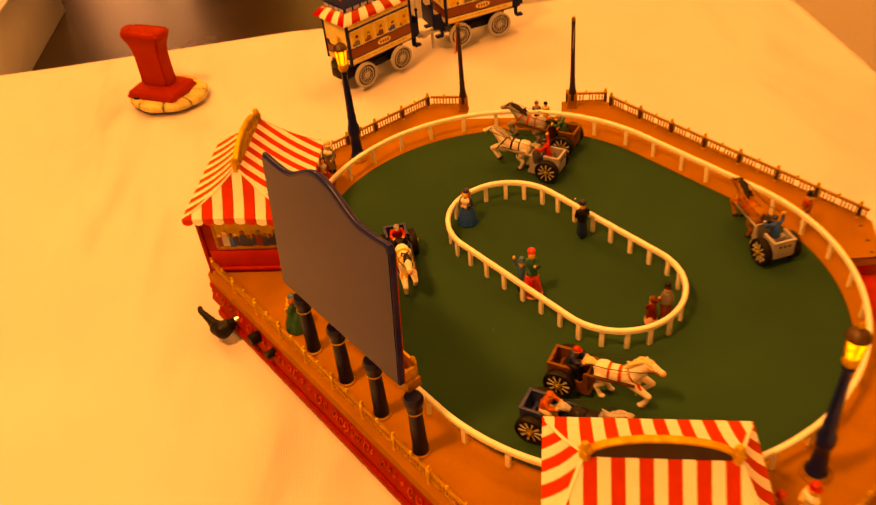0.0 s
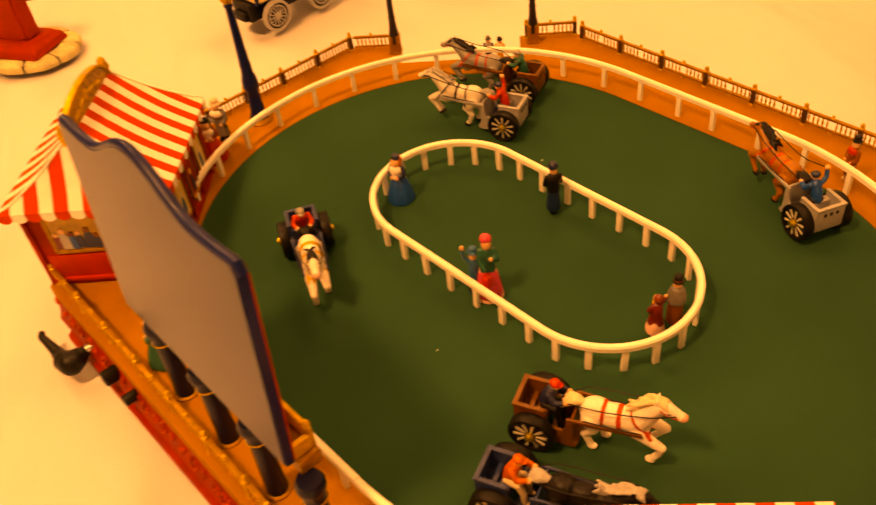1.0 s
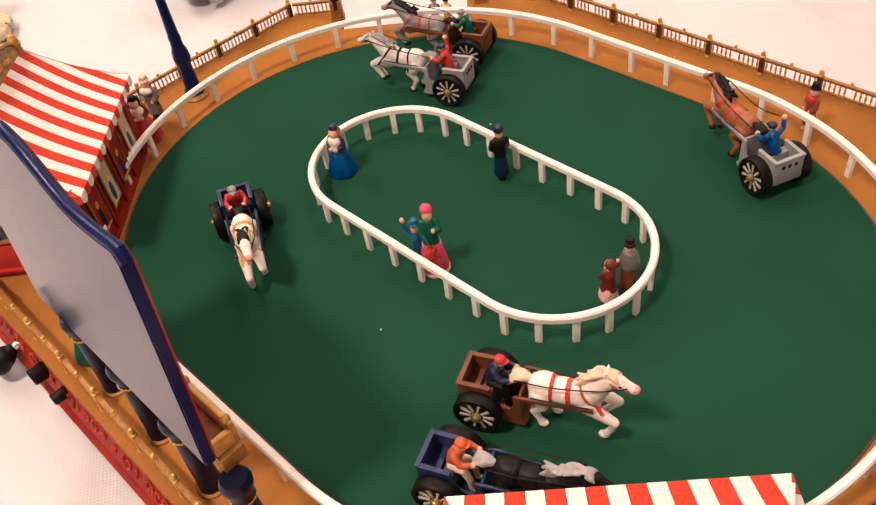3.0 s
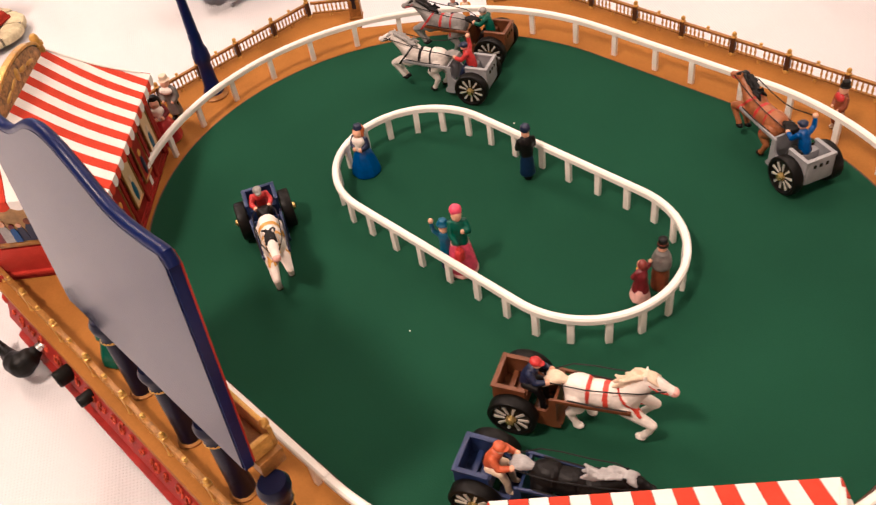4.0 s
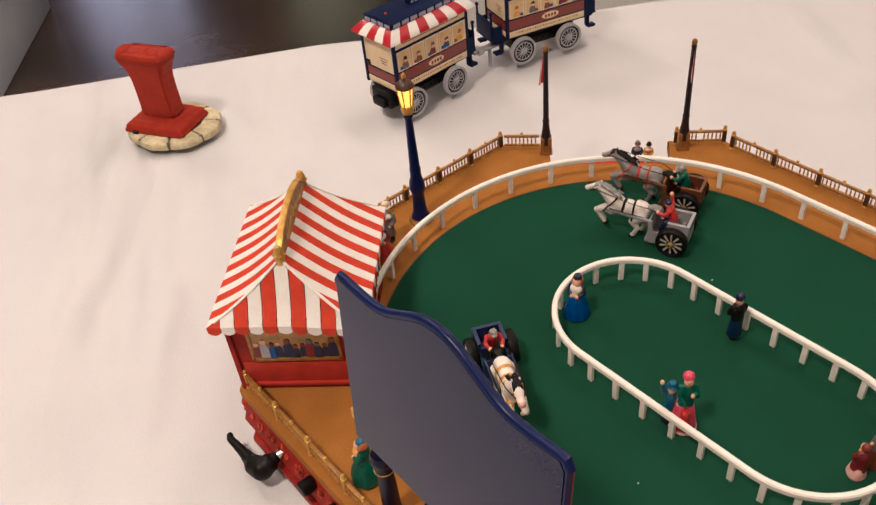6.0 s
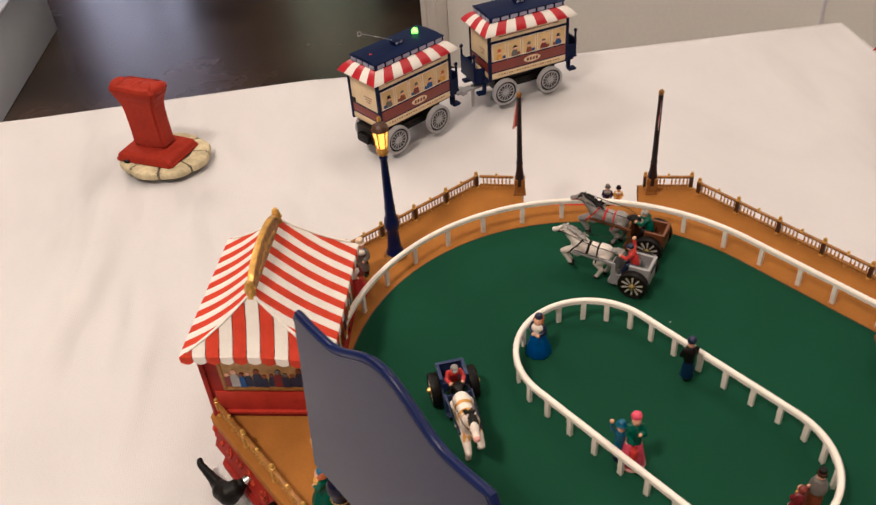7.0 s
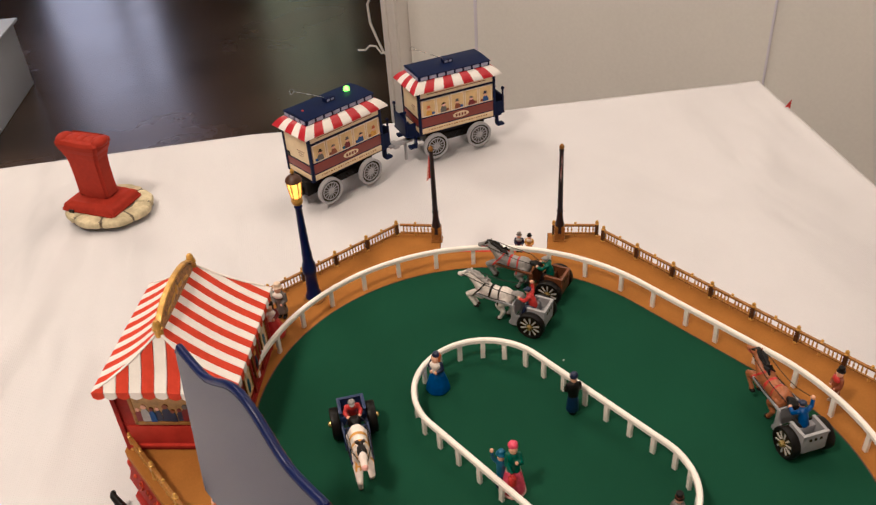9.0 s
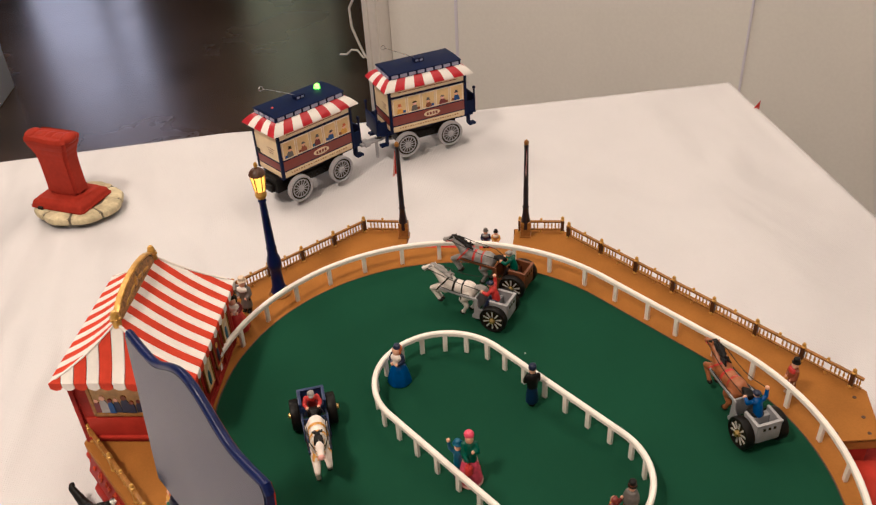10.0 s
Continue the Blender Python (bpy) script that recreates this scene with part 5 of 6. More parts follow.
def race_cart(place, cart_mat, coat, mane, band, jacket, trousers, cap, label, muzzle=None, wave=False, neck="stretched"):
    """A cart with its axle at place (u, v) on the track, heading in degrees."""
    t = thing("race_cart", BOARD @ pose(place[0], place[1], G + 0.0006, 0, 0, place[2]) @ Matrix.Scale(0.885, 4), label, "toy cart", "horse-drawn race carts on the track")
    bm = BM()
    box(bm, (0.0170, 0.0225, 0.0020), (-0.0040, 0, 0.0150), (0, 0, 0), 0.0004)
    part("floor_panel", bm, cart_mat, t)
    # side wall: high box, dipped foot well, curled dash
    side = [(-0.0125, 0.0115), (0.0040, 0.0095), (0.0100, 0.0052), (0.0225, 0.0042), (0.0262, 0.0052), (0.0262, 0.0075), (0.0240, 0.0100), (0.0238, 0.0290), (0.0200, 0.0290), (0.0196, 0.0205), (0.0176, 0.0172), (0.0120, 0.0176), (0.0072, 0.0215), (0.0060, 0.0300), (-0.0125, 0.0300)]
    for sy in (-1, 1):
        bm = BM()
        prism(bm, side, -0.0009, 0.0009)
        bmesh.ops.transform(bm, matrix=Matrix(((1, 0, 0, 0), (0, 0, 1, sy * 0.0110), (0, 1, 0, 0), (0, 0, 0, 1))), verts=bm.verts)
        box(bm, (0.0200, 0.0030, 0.0018), (-0.0034, sy * 0.0108, 0.0306), (0, 0, 0), 0.0006)
        part("side_panel", bm, cart_mat, t)
    bm = BM()
    box(bm, (0.0020, 0.0202, 0.0190), (-0.0120, 0, 0.0208), (0, 0, 0), 0.0005)
    box(bm, (0.0030, 0.0246, 0.0018), (-0.0119, 0, 0.0308), (0, 0, 0), 0.0006)
    part("back_panel", bm, cart_mat, t)
    bm = BM()
    rows = [[(px, yy, pz) for yy in (-0.0101, 0.0101)] for px, pz in ((0.0225, 0.0290), (0.0222, 0.0180), (0.0224, 0.0105), (0.0238, 0.0072), (0.0255, 0.0062))]
    up = [[bm.verts.new(p) for p in row] for row in rows]
    dn = [[bm.verts.new((p[0] + 0.0014, p[1], p[2] + 0.0002)) for p in row] for row in rows]
    for k in range(4):
        bm.faces.new((up[k][0], up[k][1], up[k + 1][1], up[k + 1][0]))
        bm.faces.new((dn[k][0], dn[k + 1][0], dn[k + 1][1], dn[k][1]))
        for q in (0, 1):
            bm.faces.new((up[k][q], up[k + 1][q], dn[k + 1][q], dn[k][q]))
    bm.faces.new((up[0][0], dn[0][0], dn[0][1], up[0][1]))
    bm.faces.new((up[4][0], up[4][1], dn[4][1], dn[4][0]))
    part("dashboard", bm, cart_mat, t)
    bm = BM()
    box(bm, (0.0150, 0.0202, 0.0016), (0.0158, 0, 0.0058), (0, 3, 0), 0.0004)
    part("footboard", bm, cart_mat, t)
    bm = BM()
    box(bm, (0.0060, 0.0202, 0.0100), (0.0036, 0, 0.0208), (0, 0, 0), 0.0006)
    part("seat", bm, cart_mat, t)
    bm = BM()
    box(bm, (0.0034, 0.0202, 0.0040), (-0.0050, 0, 0.0178), (0, 0, 0), 0.0006)
    part("cross_board", bm, cart_mat, t)
    for k in range(3):
        bm = BM()
        box(bm, (0.0010, 0.0022, 0.0026), (-0.0131, -0.0050 + 0.0050 * k, 0.0256), (0, 0, 0), 0.0002)
        part("slot", bm, C_BLACK, t)
    bm = BM()
    cyl(bm, 0.0014, 0.0014, (0, -0.0175, 0.0143), (0, 0.0175, 0.0143), 8)
    part("axle", bm, BLACK, t)
    for sy in (-1, 1):
        bm = BM()
        pts = [(0.0205, sy * 0.0110, 0.0282), (0.0300, sy * 0.0106, 0.0284), (0.0460, sy * 0.0098, 0.0286), (0.0640, sy * 0.0090, 0.0294)]
        for p0, p1 in zip(pts, pts[1:]):
            a, b = Vector(p0), Vector(p1)
            d = b - a
            box(bm, (d.length * 1.03, 0.0017, 0.0028), (a + b) / 2, (0, -math.degrees(math.atan2(d.z, d.x)), math.degrees(math.atan2(d.y, d.x))), 0.0006)
        part("shaft", bm, cart_mat, t)
        wheel(t, sy)
        bm = BM()
        hand = (0.0098, sy * 0.0090, 0.0485) if wave and sy < 0 else (0.0177, sy * 0.0048, 0.0355)
        tube(bm, [hand, (0.0290, sy * 0.0080, 0.0400 if hand[2] < 0.04 else 0.0430), (0.0400, sy * 0.0086, 0.0412), (0.0540, sy * 0.0078, 0.0430), (0.0680, sy * 0.0072, 0.0460), (0.0822, sy * 0.0034, 0.0456) if neck == "stretched" else (0.0805, sy * 0.0034, 0.0478)], 0.0004, 5)
        part("rein", bm, C_BLACK, t)
        bm = BM()
        tube(bm, [(0.0300, sy * 0.0100, 0.0300), (0.0460, sy * 0.0102, 0.0303), (0.0615, sy * 0.0094, 0.0312)], 0.0005, 5)
        part("trace", bm, C_BLACK, t)
    part("horse", CASTS[neck].copy(), [coat, mane, band, C_BLACK, muzzle or coat, coat if mane is C_CREAM else C_BLACK], t)
    part("driver", CASTS["waving" if wave else "driving"].copy(), [jacket, trousers, cap, SKIN], t)
    return t


race_cart((-0.1073, 0.1005, 202.0), CART_G, C_PALEH, C_GREYH, C_BLACK, C_RED, C_NAVY, C_NAVY, "grey toy cart with pale grey horse and red-coated driver", None, True)
race_cart((-0.1290, 0.1455, 201.9), CART_B, C_GREYH, C_BLACK, C_RED, C_GREEN, C_BLACK, C_GREYH, "brown toy cart with a grey horse and green-coated driver")
race_cart((0.1300, 0.1405, 156.2), CART_G, C_CHEST, C_BLACK, C_RED, C_BLUE, C_BLACK, C_NAVY, "grey toy cart with a chestnut horse and blue-coated driver", None, True)
race_cart((-0.1181, -0.0957, -27.0), CART_N, C_WHITE, C_BLACK, C_YELLOW, C_RED, C_BLACK, C_GREYH, "navy toy cart with a white black-maned horse and red driver", C_NOSE, neck="proud")
race_cart((0.1030, -0.0987, 23.7), CART_B, C_WHITE, C_CREAM, C_REDOR, C_NAVY, C_BLACK, C_RED, "brown toy cart with a cream-maned white horse and navy-coated driver", C_NOSE, neck="proud")
race_cart((0.1206, -0.1454, 22.8), CART_N, C_BLACK, C_LGREY, C_BLACK, C_ORANGE, C_CREAM, C_ORANGE, "navy toy cart with a black horse and orange-coated driver")


# ---- resin figurines: one plain mesh each ----
def figurine(u, v, turn, build, mats, label, z=G + 0.0005, scale=1.22, slim=1.0):
    bm = BM()
    build(bm)
    for p in bm.verts:
        if p.co.z < 0.016 and len(p.link_faces) == 4 and any(f.material_index == 0 for f in p.link_faces):
            a = math.atan2(p.co.y, p.co.x)
            p.co.xy *= 1 + 0.05 * math.sin(7 * a + 1)
    bm = melt(bm, 0.00055, 0.00016)
    bmesh.ops.scale(bm, vec=(scale * slim, scale * slim, scale), verts=bm.verts)
    ob = mesh_object("figurine", bm, mats)
    ob.matrix_world = BOARD @ pose(u, v, z, 0, 0, turn)
    tagged(ob, label, "figurine")


def lady(bm):
    """Slots: skirt, bodice, hat, face, trim, hair. Faces +x, about 31 mm high."""
    lathe(bm, [(0.0088, 0), (0.0094, 0.0012), (0.0084, 0.0060), (0.0060, 0.0125), (0.0034, 0.0170)], 24, mi=0)
    lathe(bm, [(0.0034, 0.0160), (0.0040, 0.0195), (0.0044, 0.0220), (0.0030, 0.0243), (0.0014, 0.0252)], 16, mi=1, sx=0.85)
    ball(bm, 0.0033, (0.0009, 0, 0.0266), (1, 0.95, 1.1), seg=12, mi=3)
    ball(bm, 0.0034, (-0.0011, 0, 0.0279), (0.95, 1.14, 1.05), seg=12, mi=5)
    for s in (-1, 1):
        ball(bm, 0.0014, (0.0006, s * 0.0029, 0.0262), (1.0, 0.8, 1.5), seg=8, mi=5)
    lathe(bm, [(0.0033, 0.0290), (0.0034, 0.0296), (0.0027, 0.0302), (0.0024, 0.0314), (0.0008, 0.0320)], 14, (-0.0004, 0, 0), mi=2)
    for s in (-1, 1):
        limb(bm, [(0.0000, s * 0.0040, 0.0228, 0.0018), (0.0012, s * 0.0054, 0.0192, 0.0017), (0.0042, s * 0.0026, 0.0178, 0.0014)], 9, 1)
        ball(bm, 0.0015, (0.0048, s * 0.0020, 0.0178), seg=8, mi=3)
    ball(bm, 0.0040, (0.0020, 0, 0.0220), (0.85, 1.15, 0.85), seg=12, mi=4)
    ball(bm, 0.0024, (0.0036, 0, 0.0184), (0.7, 1.0, 1.2), seg=9, mi=4)


def man(bm):
    """Slots: coat, trousers, hat, face, trim. Faces +x, about 32 mm high."""
    for s in (-1, 1):
        limb(bm, [(0, s * 0.0020, 0.0130, 0.0022), (0, s * 0.0022, 0.0020, 0.0018)], 8, 1)
        ball(bm, 0.0021, (0.0010, s * 0.0022, 0.0013), (1.4, 0.9, 0.6), seg=8, mi=1)
    lathe(bm, [(0.0046, 0.0050), (0.0048, 0.0065), (0.0040, 0.0130), (0.0038, 0.0160), (0.0046, 0.0215), (0.0036, 0.0243), (0.0014, 0.0255)], 14, mi=0, sx=0.85)
    ball(bm, 0.0031, (0.0004, 0, 0.0274), (1, 0.95, 1.1), seg=12, mi=3)
    lathe(bm, [(0.0040, 0.0292), (0.0040, 0.0297), (0.0028, 0.0300), (0.0027, 0.0330), (0.0020, 0.0334)], 14, mi=2)
    for s in (-1, 1):
        limb(bm, [(0, s * 0.0044, 0.0230, 0.0018), (0.0010, s * 0.0056, 0.0185, 0.0016), (0.0036, s * 0.0036, 0.0160, 0.0014)], 8, 0)
        ball(bm, 0.0013, (0.0042, s * 0.0032, 0.0158), seg=7, mi=3)
    ball(bm, 0.0034, (0.0022, 0, 0.0228), (0.8, 1.35, 0.8), seg=10, mi=4)


def long_coat(bm):
    lathe(bm, [(0.0026, 0), (0.0030, 0.0008), (0.0028, 0.0035)], 12, mi=1)
    lathe(bm, [(0.0050, 0.0030), (0.0054, 0.0042), (0.0046, 0.0110), (0.0040, 0.0148)], 14, mi=4, sx=0.9)
    lathe(bm, [(0.0042, 0.0140), (0.0048, 0.0190), (0.0052, 0.0222), (0.0036, 0.0246), (0.0014, 0.0256)], 14, mi=0, sx=0.85)
    ball(bm, 0.0030, (0.0004, 0, 0.0272), (1, 0.95, 1.1), seg=12, mi=3)
    lathe(bm, [(0.0034, 0.0286), (0.0034, 0.0300), (0.0031, 0.0312), (0.0014, 0.0322)], 14, mi=2)
    for s in (-1, 1):
        limb(bm, [(0, s * 0.0048, 0.0226, 0.0020), (0.0016, s * 0.0056, 0.0188, 0.0018), (0.0042, s * 0.0020, 0.0182, 0.0016)], 8, 0)


def woman_and_child(bm):
    """Slots: pink skirt, green bodice, pink bonnet, face, blue, red, pale, navy, hair."""
    lathe(bm, [(0.0086, 0), (0.0090, 0.0010), (0.0084, 0.0022)], 22, mi=6)
    lathe(bm, [(0.0084, 0.0020), (0.0074, 0.0080), (0.0056, 0.0150), (0.0036, 0.0195)], 22, mi=0)
    lathe(bm, [(0.0058, 0.0140), (0.0052, 0.0170), (0.0040, 0.0205)], 20, (-0.0010, 0, 0), mi=6)
    lathe(bm, [(0.0050, 0.0170), (0.0042, 0.0215), (0.0046, 0.0270), (0.0036, 0.0302), (0.0014, 0.0316)], 16, mi=1, sx=0.9)
    ball(bm, 0.0032, (0.0006, 0, 0.0336), (1, 0.95, 1.1), seg=12, mi=3)
    ball(bm, 0.0036, (-0.0004, 0, 0.0357), (1, 1, 0.80), seg=12, mi=2)
    limb(bm, [(0, 0.0042, 0.0288, 0.0018), (0.0028, 0.0054, 0.0250, 0.0017), (0.0050, 0.0026, 0.0262, 0.0014)], 9, 1)
    ball(bm, 0.0014, (0.0054, 0.0020, 0.0268), seg=8, mi=3)
    limb(bm, [(0, -0.0042, 0.0288, 0.0018), (0.0032, -0.0046, 0.0240, 0.0016), (0.0066, -0.0018, 0.0212, 0.0014)], 9, 1)
    lathe(bm, [(0.0026, 0.0120), (0.0032, 0.0128), (0.0029, 0.0172), (0.0022, 0.0182)], 12, (0.0074, -0.0012, 0), mi=5)
    limb(bm, [(0.0046, -0.0012, 0.0175, 0.0005), (0.0060, -0.0012, 0.0200, 0.0005), (0.0074, -0.0012, 0.0207, 0.0005), (0.0088, -0.0012, 0.0200, 0.0005), (0.0102, -0.0012, 0.0175, 0.0005)], 6, 5)
    cx, cy = -0.0040, -0.0078
    lathe(bm, [(0.0040, 0), (0.0044, 0.0010), (0.0036, 0.0100), (0.0030, 0.0140)], 14, (cx, cy, 0), mi=7)
    lathe(bm, [(0.0036, 0.0100), (0.0034, 0.0165), (0.0036, 0.0195), (0.0028, 0.0216), (0.0012, 0.0226)], 14, (cx, cy, 0), mi=4)
    ball(bm, 0.0027, (cx + 0.0006, cy, 0.0242), seg=12, mi=3)
    ball(bm, 0.0027, (cx - 0.0006, cy, 0.0248), (1, 1.1, 1), seg=10, mi=8)
    lathe(bm, [(0.0039, 0.0260), (0.0040, 0.0266), (0.0028, 0.0272), (0.0024, 0.0288), (0.0008, 0.0294)], 14, (cx, cy, 0), mi=4)
    limb(bm, [(cx, cy - 0.0028, 0.0204, 0.0016), (cx, cy - 0.0056, 0.0232, 0.0014), (cx, cy - 0.0062, 0.0272, 0.0013)], 8, 4)
    ball(bm, 0.0016, (cx, cy - 0.0062, 0.0290), seg=8, mi=3)


def couple(bm):
    """Slots: pale skirt, wine jacket, black hat, face, grey cape, rust coat, yellow, bonnet."""
    wy = 0.0080
    lathe(bm, [(0.0064, 0), (0.0068, 0.0010), (0.0058, 0.0060), (0.0042, 0.0115)], 20, (0, wy, 0), mi=0)
    lathe(bm, [(0.0058, 0.0062), (0.0046, 0.0115), (0.0042, 0.0180), (0.0030, 0.0212), (0.0014, 0.0222)], 16, (0, wy, 0), mi=1)
    ball(bm, 0.0030, (0.0008, wy - 0.0004, 0.0238), seg=12, mi=3)
    ball(bm, 0.0033, (-0.0007, wy, 0.0250), (0.95, 1, 0.95), seg=12, mi=7)
    ball(bm, 0.0024, (0.0018, wy, 0.0208), (0.8, 1.1, 0.8), seg=10, mi=6)
    limb(bm, [(0.0004, wy - 0.0036, 0.0196, 0.0017), (0.0016, wy - 0.0064, 0.0186, 0.0015), (0.0018, wy - 0.0082, 0.0206, 0.0014)], 8, 1)
    ball(bm, 0.0014, (0.0018, wy - 0.0086, 0.0218), seg=8, mi=3)
    limb(bm, [(0.0004, wy + 0.0036, 0.0196, 0.0017), (0.0022, wy + 0.0048, 0.0160, 0.0015), (0.0046, wy + 0.0022, 0.0146, 0.0013)], 8, 1)
    my = -0.0082
    lathe(bm, [(0.0054, 0), (0.0058, 0.0010), (0.0056, 0.0100), (0.0050, 0.0170)], 18, (0, my, 0), mi=5)
    lathe(bm, [(0.0066, 0.0160), (0.0068, 0.0180), (0.0060, 0.0225), (0.0044, 0.0258), (0.0016, 0.0272)], 18, (0, my, 0), mi=4)
    ball(bm, 0.0032, (0.0002, my, 0.0290), seg=12, mi=3)
    lathe(bm, [(0.0040, 0.0306), (0.0040, 0.0313), (0.0029, 0.0316)], 16, (0, my, 0), mi=2)
    lathe(bm, [(0.0032, 0.0315), (0.0032, 0.0326)], 16, (0, my, 0), mi=5)
    lathe(bm, [(0.0029, 0.0325), (0.0031, 0.0345), (0.0030, 0.0352), (0.0022, 0.0356)], 16, (0, my, 0), mi=2)
    limb(bm, [(0.0006, my + 0.0046, 0.0205, 0.0019), (0.0020, my + 0.0060, 0.0190, 0.0016)], 8, 4)


figurine(-0.1090, -0.0160, -70, lady, [C_BLUE, C_NAVY, C_NAVY, SKIN, C_WHITE, C_HAIR], "lady figurine in a royal blue dress with white collar", G + 0.0005, 1.27, 0.86)
figurine(-0.0124, 0.0440, 150, long_coat, [C_BLACK, C_BLACK, C_NAVY, SKIN, C_DBLUE], "figurine in a black jacket and long blue skirt", G + 0.0005, 1.39, 0.72)
figurine(0.0107, -0.0445, -40, woman_and_child, [C_PINK, C_GREEN, C_PINK, SKIN, C_LBLUE, C_RED, C_LPINK, C_NAVY, C_HAIR], "lady figurine in pink and green with a blue child", G + 0.0005, 1.34, 0.80)
figurine(0.1085, 0.0070, 165, couple, [C_LPINK, C_WINE, C_BLACK, SKIN, C_GREY, C_RUST, C_YELLOW, C_BONNET], "figurine couple in wine red and grey on the infield", G + 0.0005, 1.08, 0.82)
figurine(-0.2840, -0.0610, -60, man, [C_GREY, C_BLACK, C_CREAM, SKIN, C_WHITE], "man figurine in a grey coat and white scarf")
figurine(-0.2680, -0.0810, -30, lady, [C_RED, C_WINE, C_BLACK, SKIN, C_WHITE, C_BLACK], "lady figurine in a red dress and black hat beside the booth")
figurine(-0.1030, -0.2200, 215, lady, [C_GREEN, C_GREEN, C_LBLUE, SKIN, C_YELLOW, C_HAIR], "lady figurine in green with yellow trim")
figurine(0.1210, 0.2020, -120, man, [C_RUST, C_CREAM, C_BLACK, SKIN, C_RED], "figurine in a rust red coat and black cap", G + 0.0005, 1.15, 0.82)
figurine(0.2970, -0.0740, -120, man, [C_CREAM, C_BLACK, C_RED, SKIN, C_WHITE], "figurine in a cream coat and red hat near the lamp")
figurine(0.2850, -0.0940, -150, lady, [C_BLUE, C_WINE, C_RED, SKIN, C_WHITE, C_HAIR], "lady figurine in blue with a red hat near the booth")
figurine(-0.2200, 0.1890, -50, man, [C_NAVY, C_BLACK, C_GREY, SKIN, C_GREYH], "small figurine in a dark coat at the entrance", 0.0188, 0.80)
figurine(-0.2130, 0.1970, -50, man, [C_YELLOW, C_CREAM, C_BLACK, SKIN, C_CREAM], "small figurine in a yellow coat at the entrance", 0.0188, 0.74)


# ---- tin trams on the cloth ----
def spoked_wheel(t, x, y, r, side):
    bm = BM()
    n = 30
    prof = [(r, -0.0028), (r, 0.0028), (r * 0.92, 0.0034), (r * 0.84, 0.0030), (r * 0.84, -0.0030), (r * 0.92, -0.0034)]
    rings = [[bm.verts.new((a * math.cos(2 * math.pi * k / n), w, a * math.sin(2 * math.pi * k / n))) for a, w in prof] for k in range(n)]
    for k in range(n):
        a, b = rings[k], rings[(k + 1) % n]
        for j in range(6):
            bm.faces.new((a[j], b[j], b[(j + 1) % 6], a[(j + 1) % 6]))
    w = part("wheel", bm, GREYW, t, "grey spoked wheel")
    w.location = (x, y, r)
    bm = BM()
    cyl(bm, r * 0.86, r * 0.86, (0, -0.0012, 0), (0, 0.0012, 0), 26)
    part("disc", bm, C_BLACK, w)
    bm = BM()
    for k in range(14):
        a = 2 * math.pi * k / 14
        cyl(bm, 0.0007, 0.0006, (0.2 * r * math.cos(a), side * 0.0018, 0.2 * r * math.sin(a)), (0.62 * r * math.cos(a), side * 0.0018, 0.62 * r * math.sin(a)), 5)
    ring = [(0.66 * r * math.cos(2 * math.pi * k / 22), side * 0.0018, 0.66 * r * math.sin(2 * math.pi * k / 22)) for k in range(23)]
    for p0, p1 in zip(ring, ring[1:]):
        cyl(bm, 0.0008, 0.0008, p0, p1, 5)
    part("spokes", bm, GREYW, w)
    bm = BM()
    cyl(bm, r * 0.24, r * 0.18, (0, side * 0.0010, 0), (0, side * 0.0042, 0), 12)
    part("hub", bm, GREYW, w)


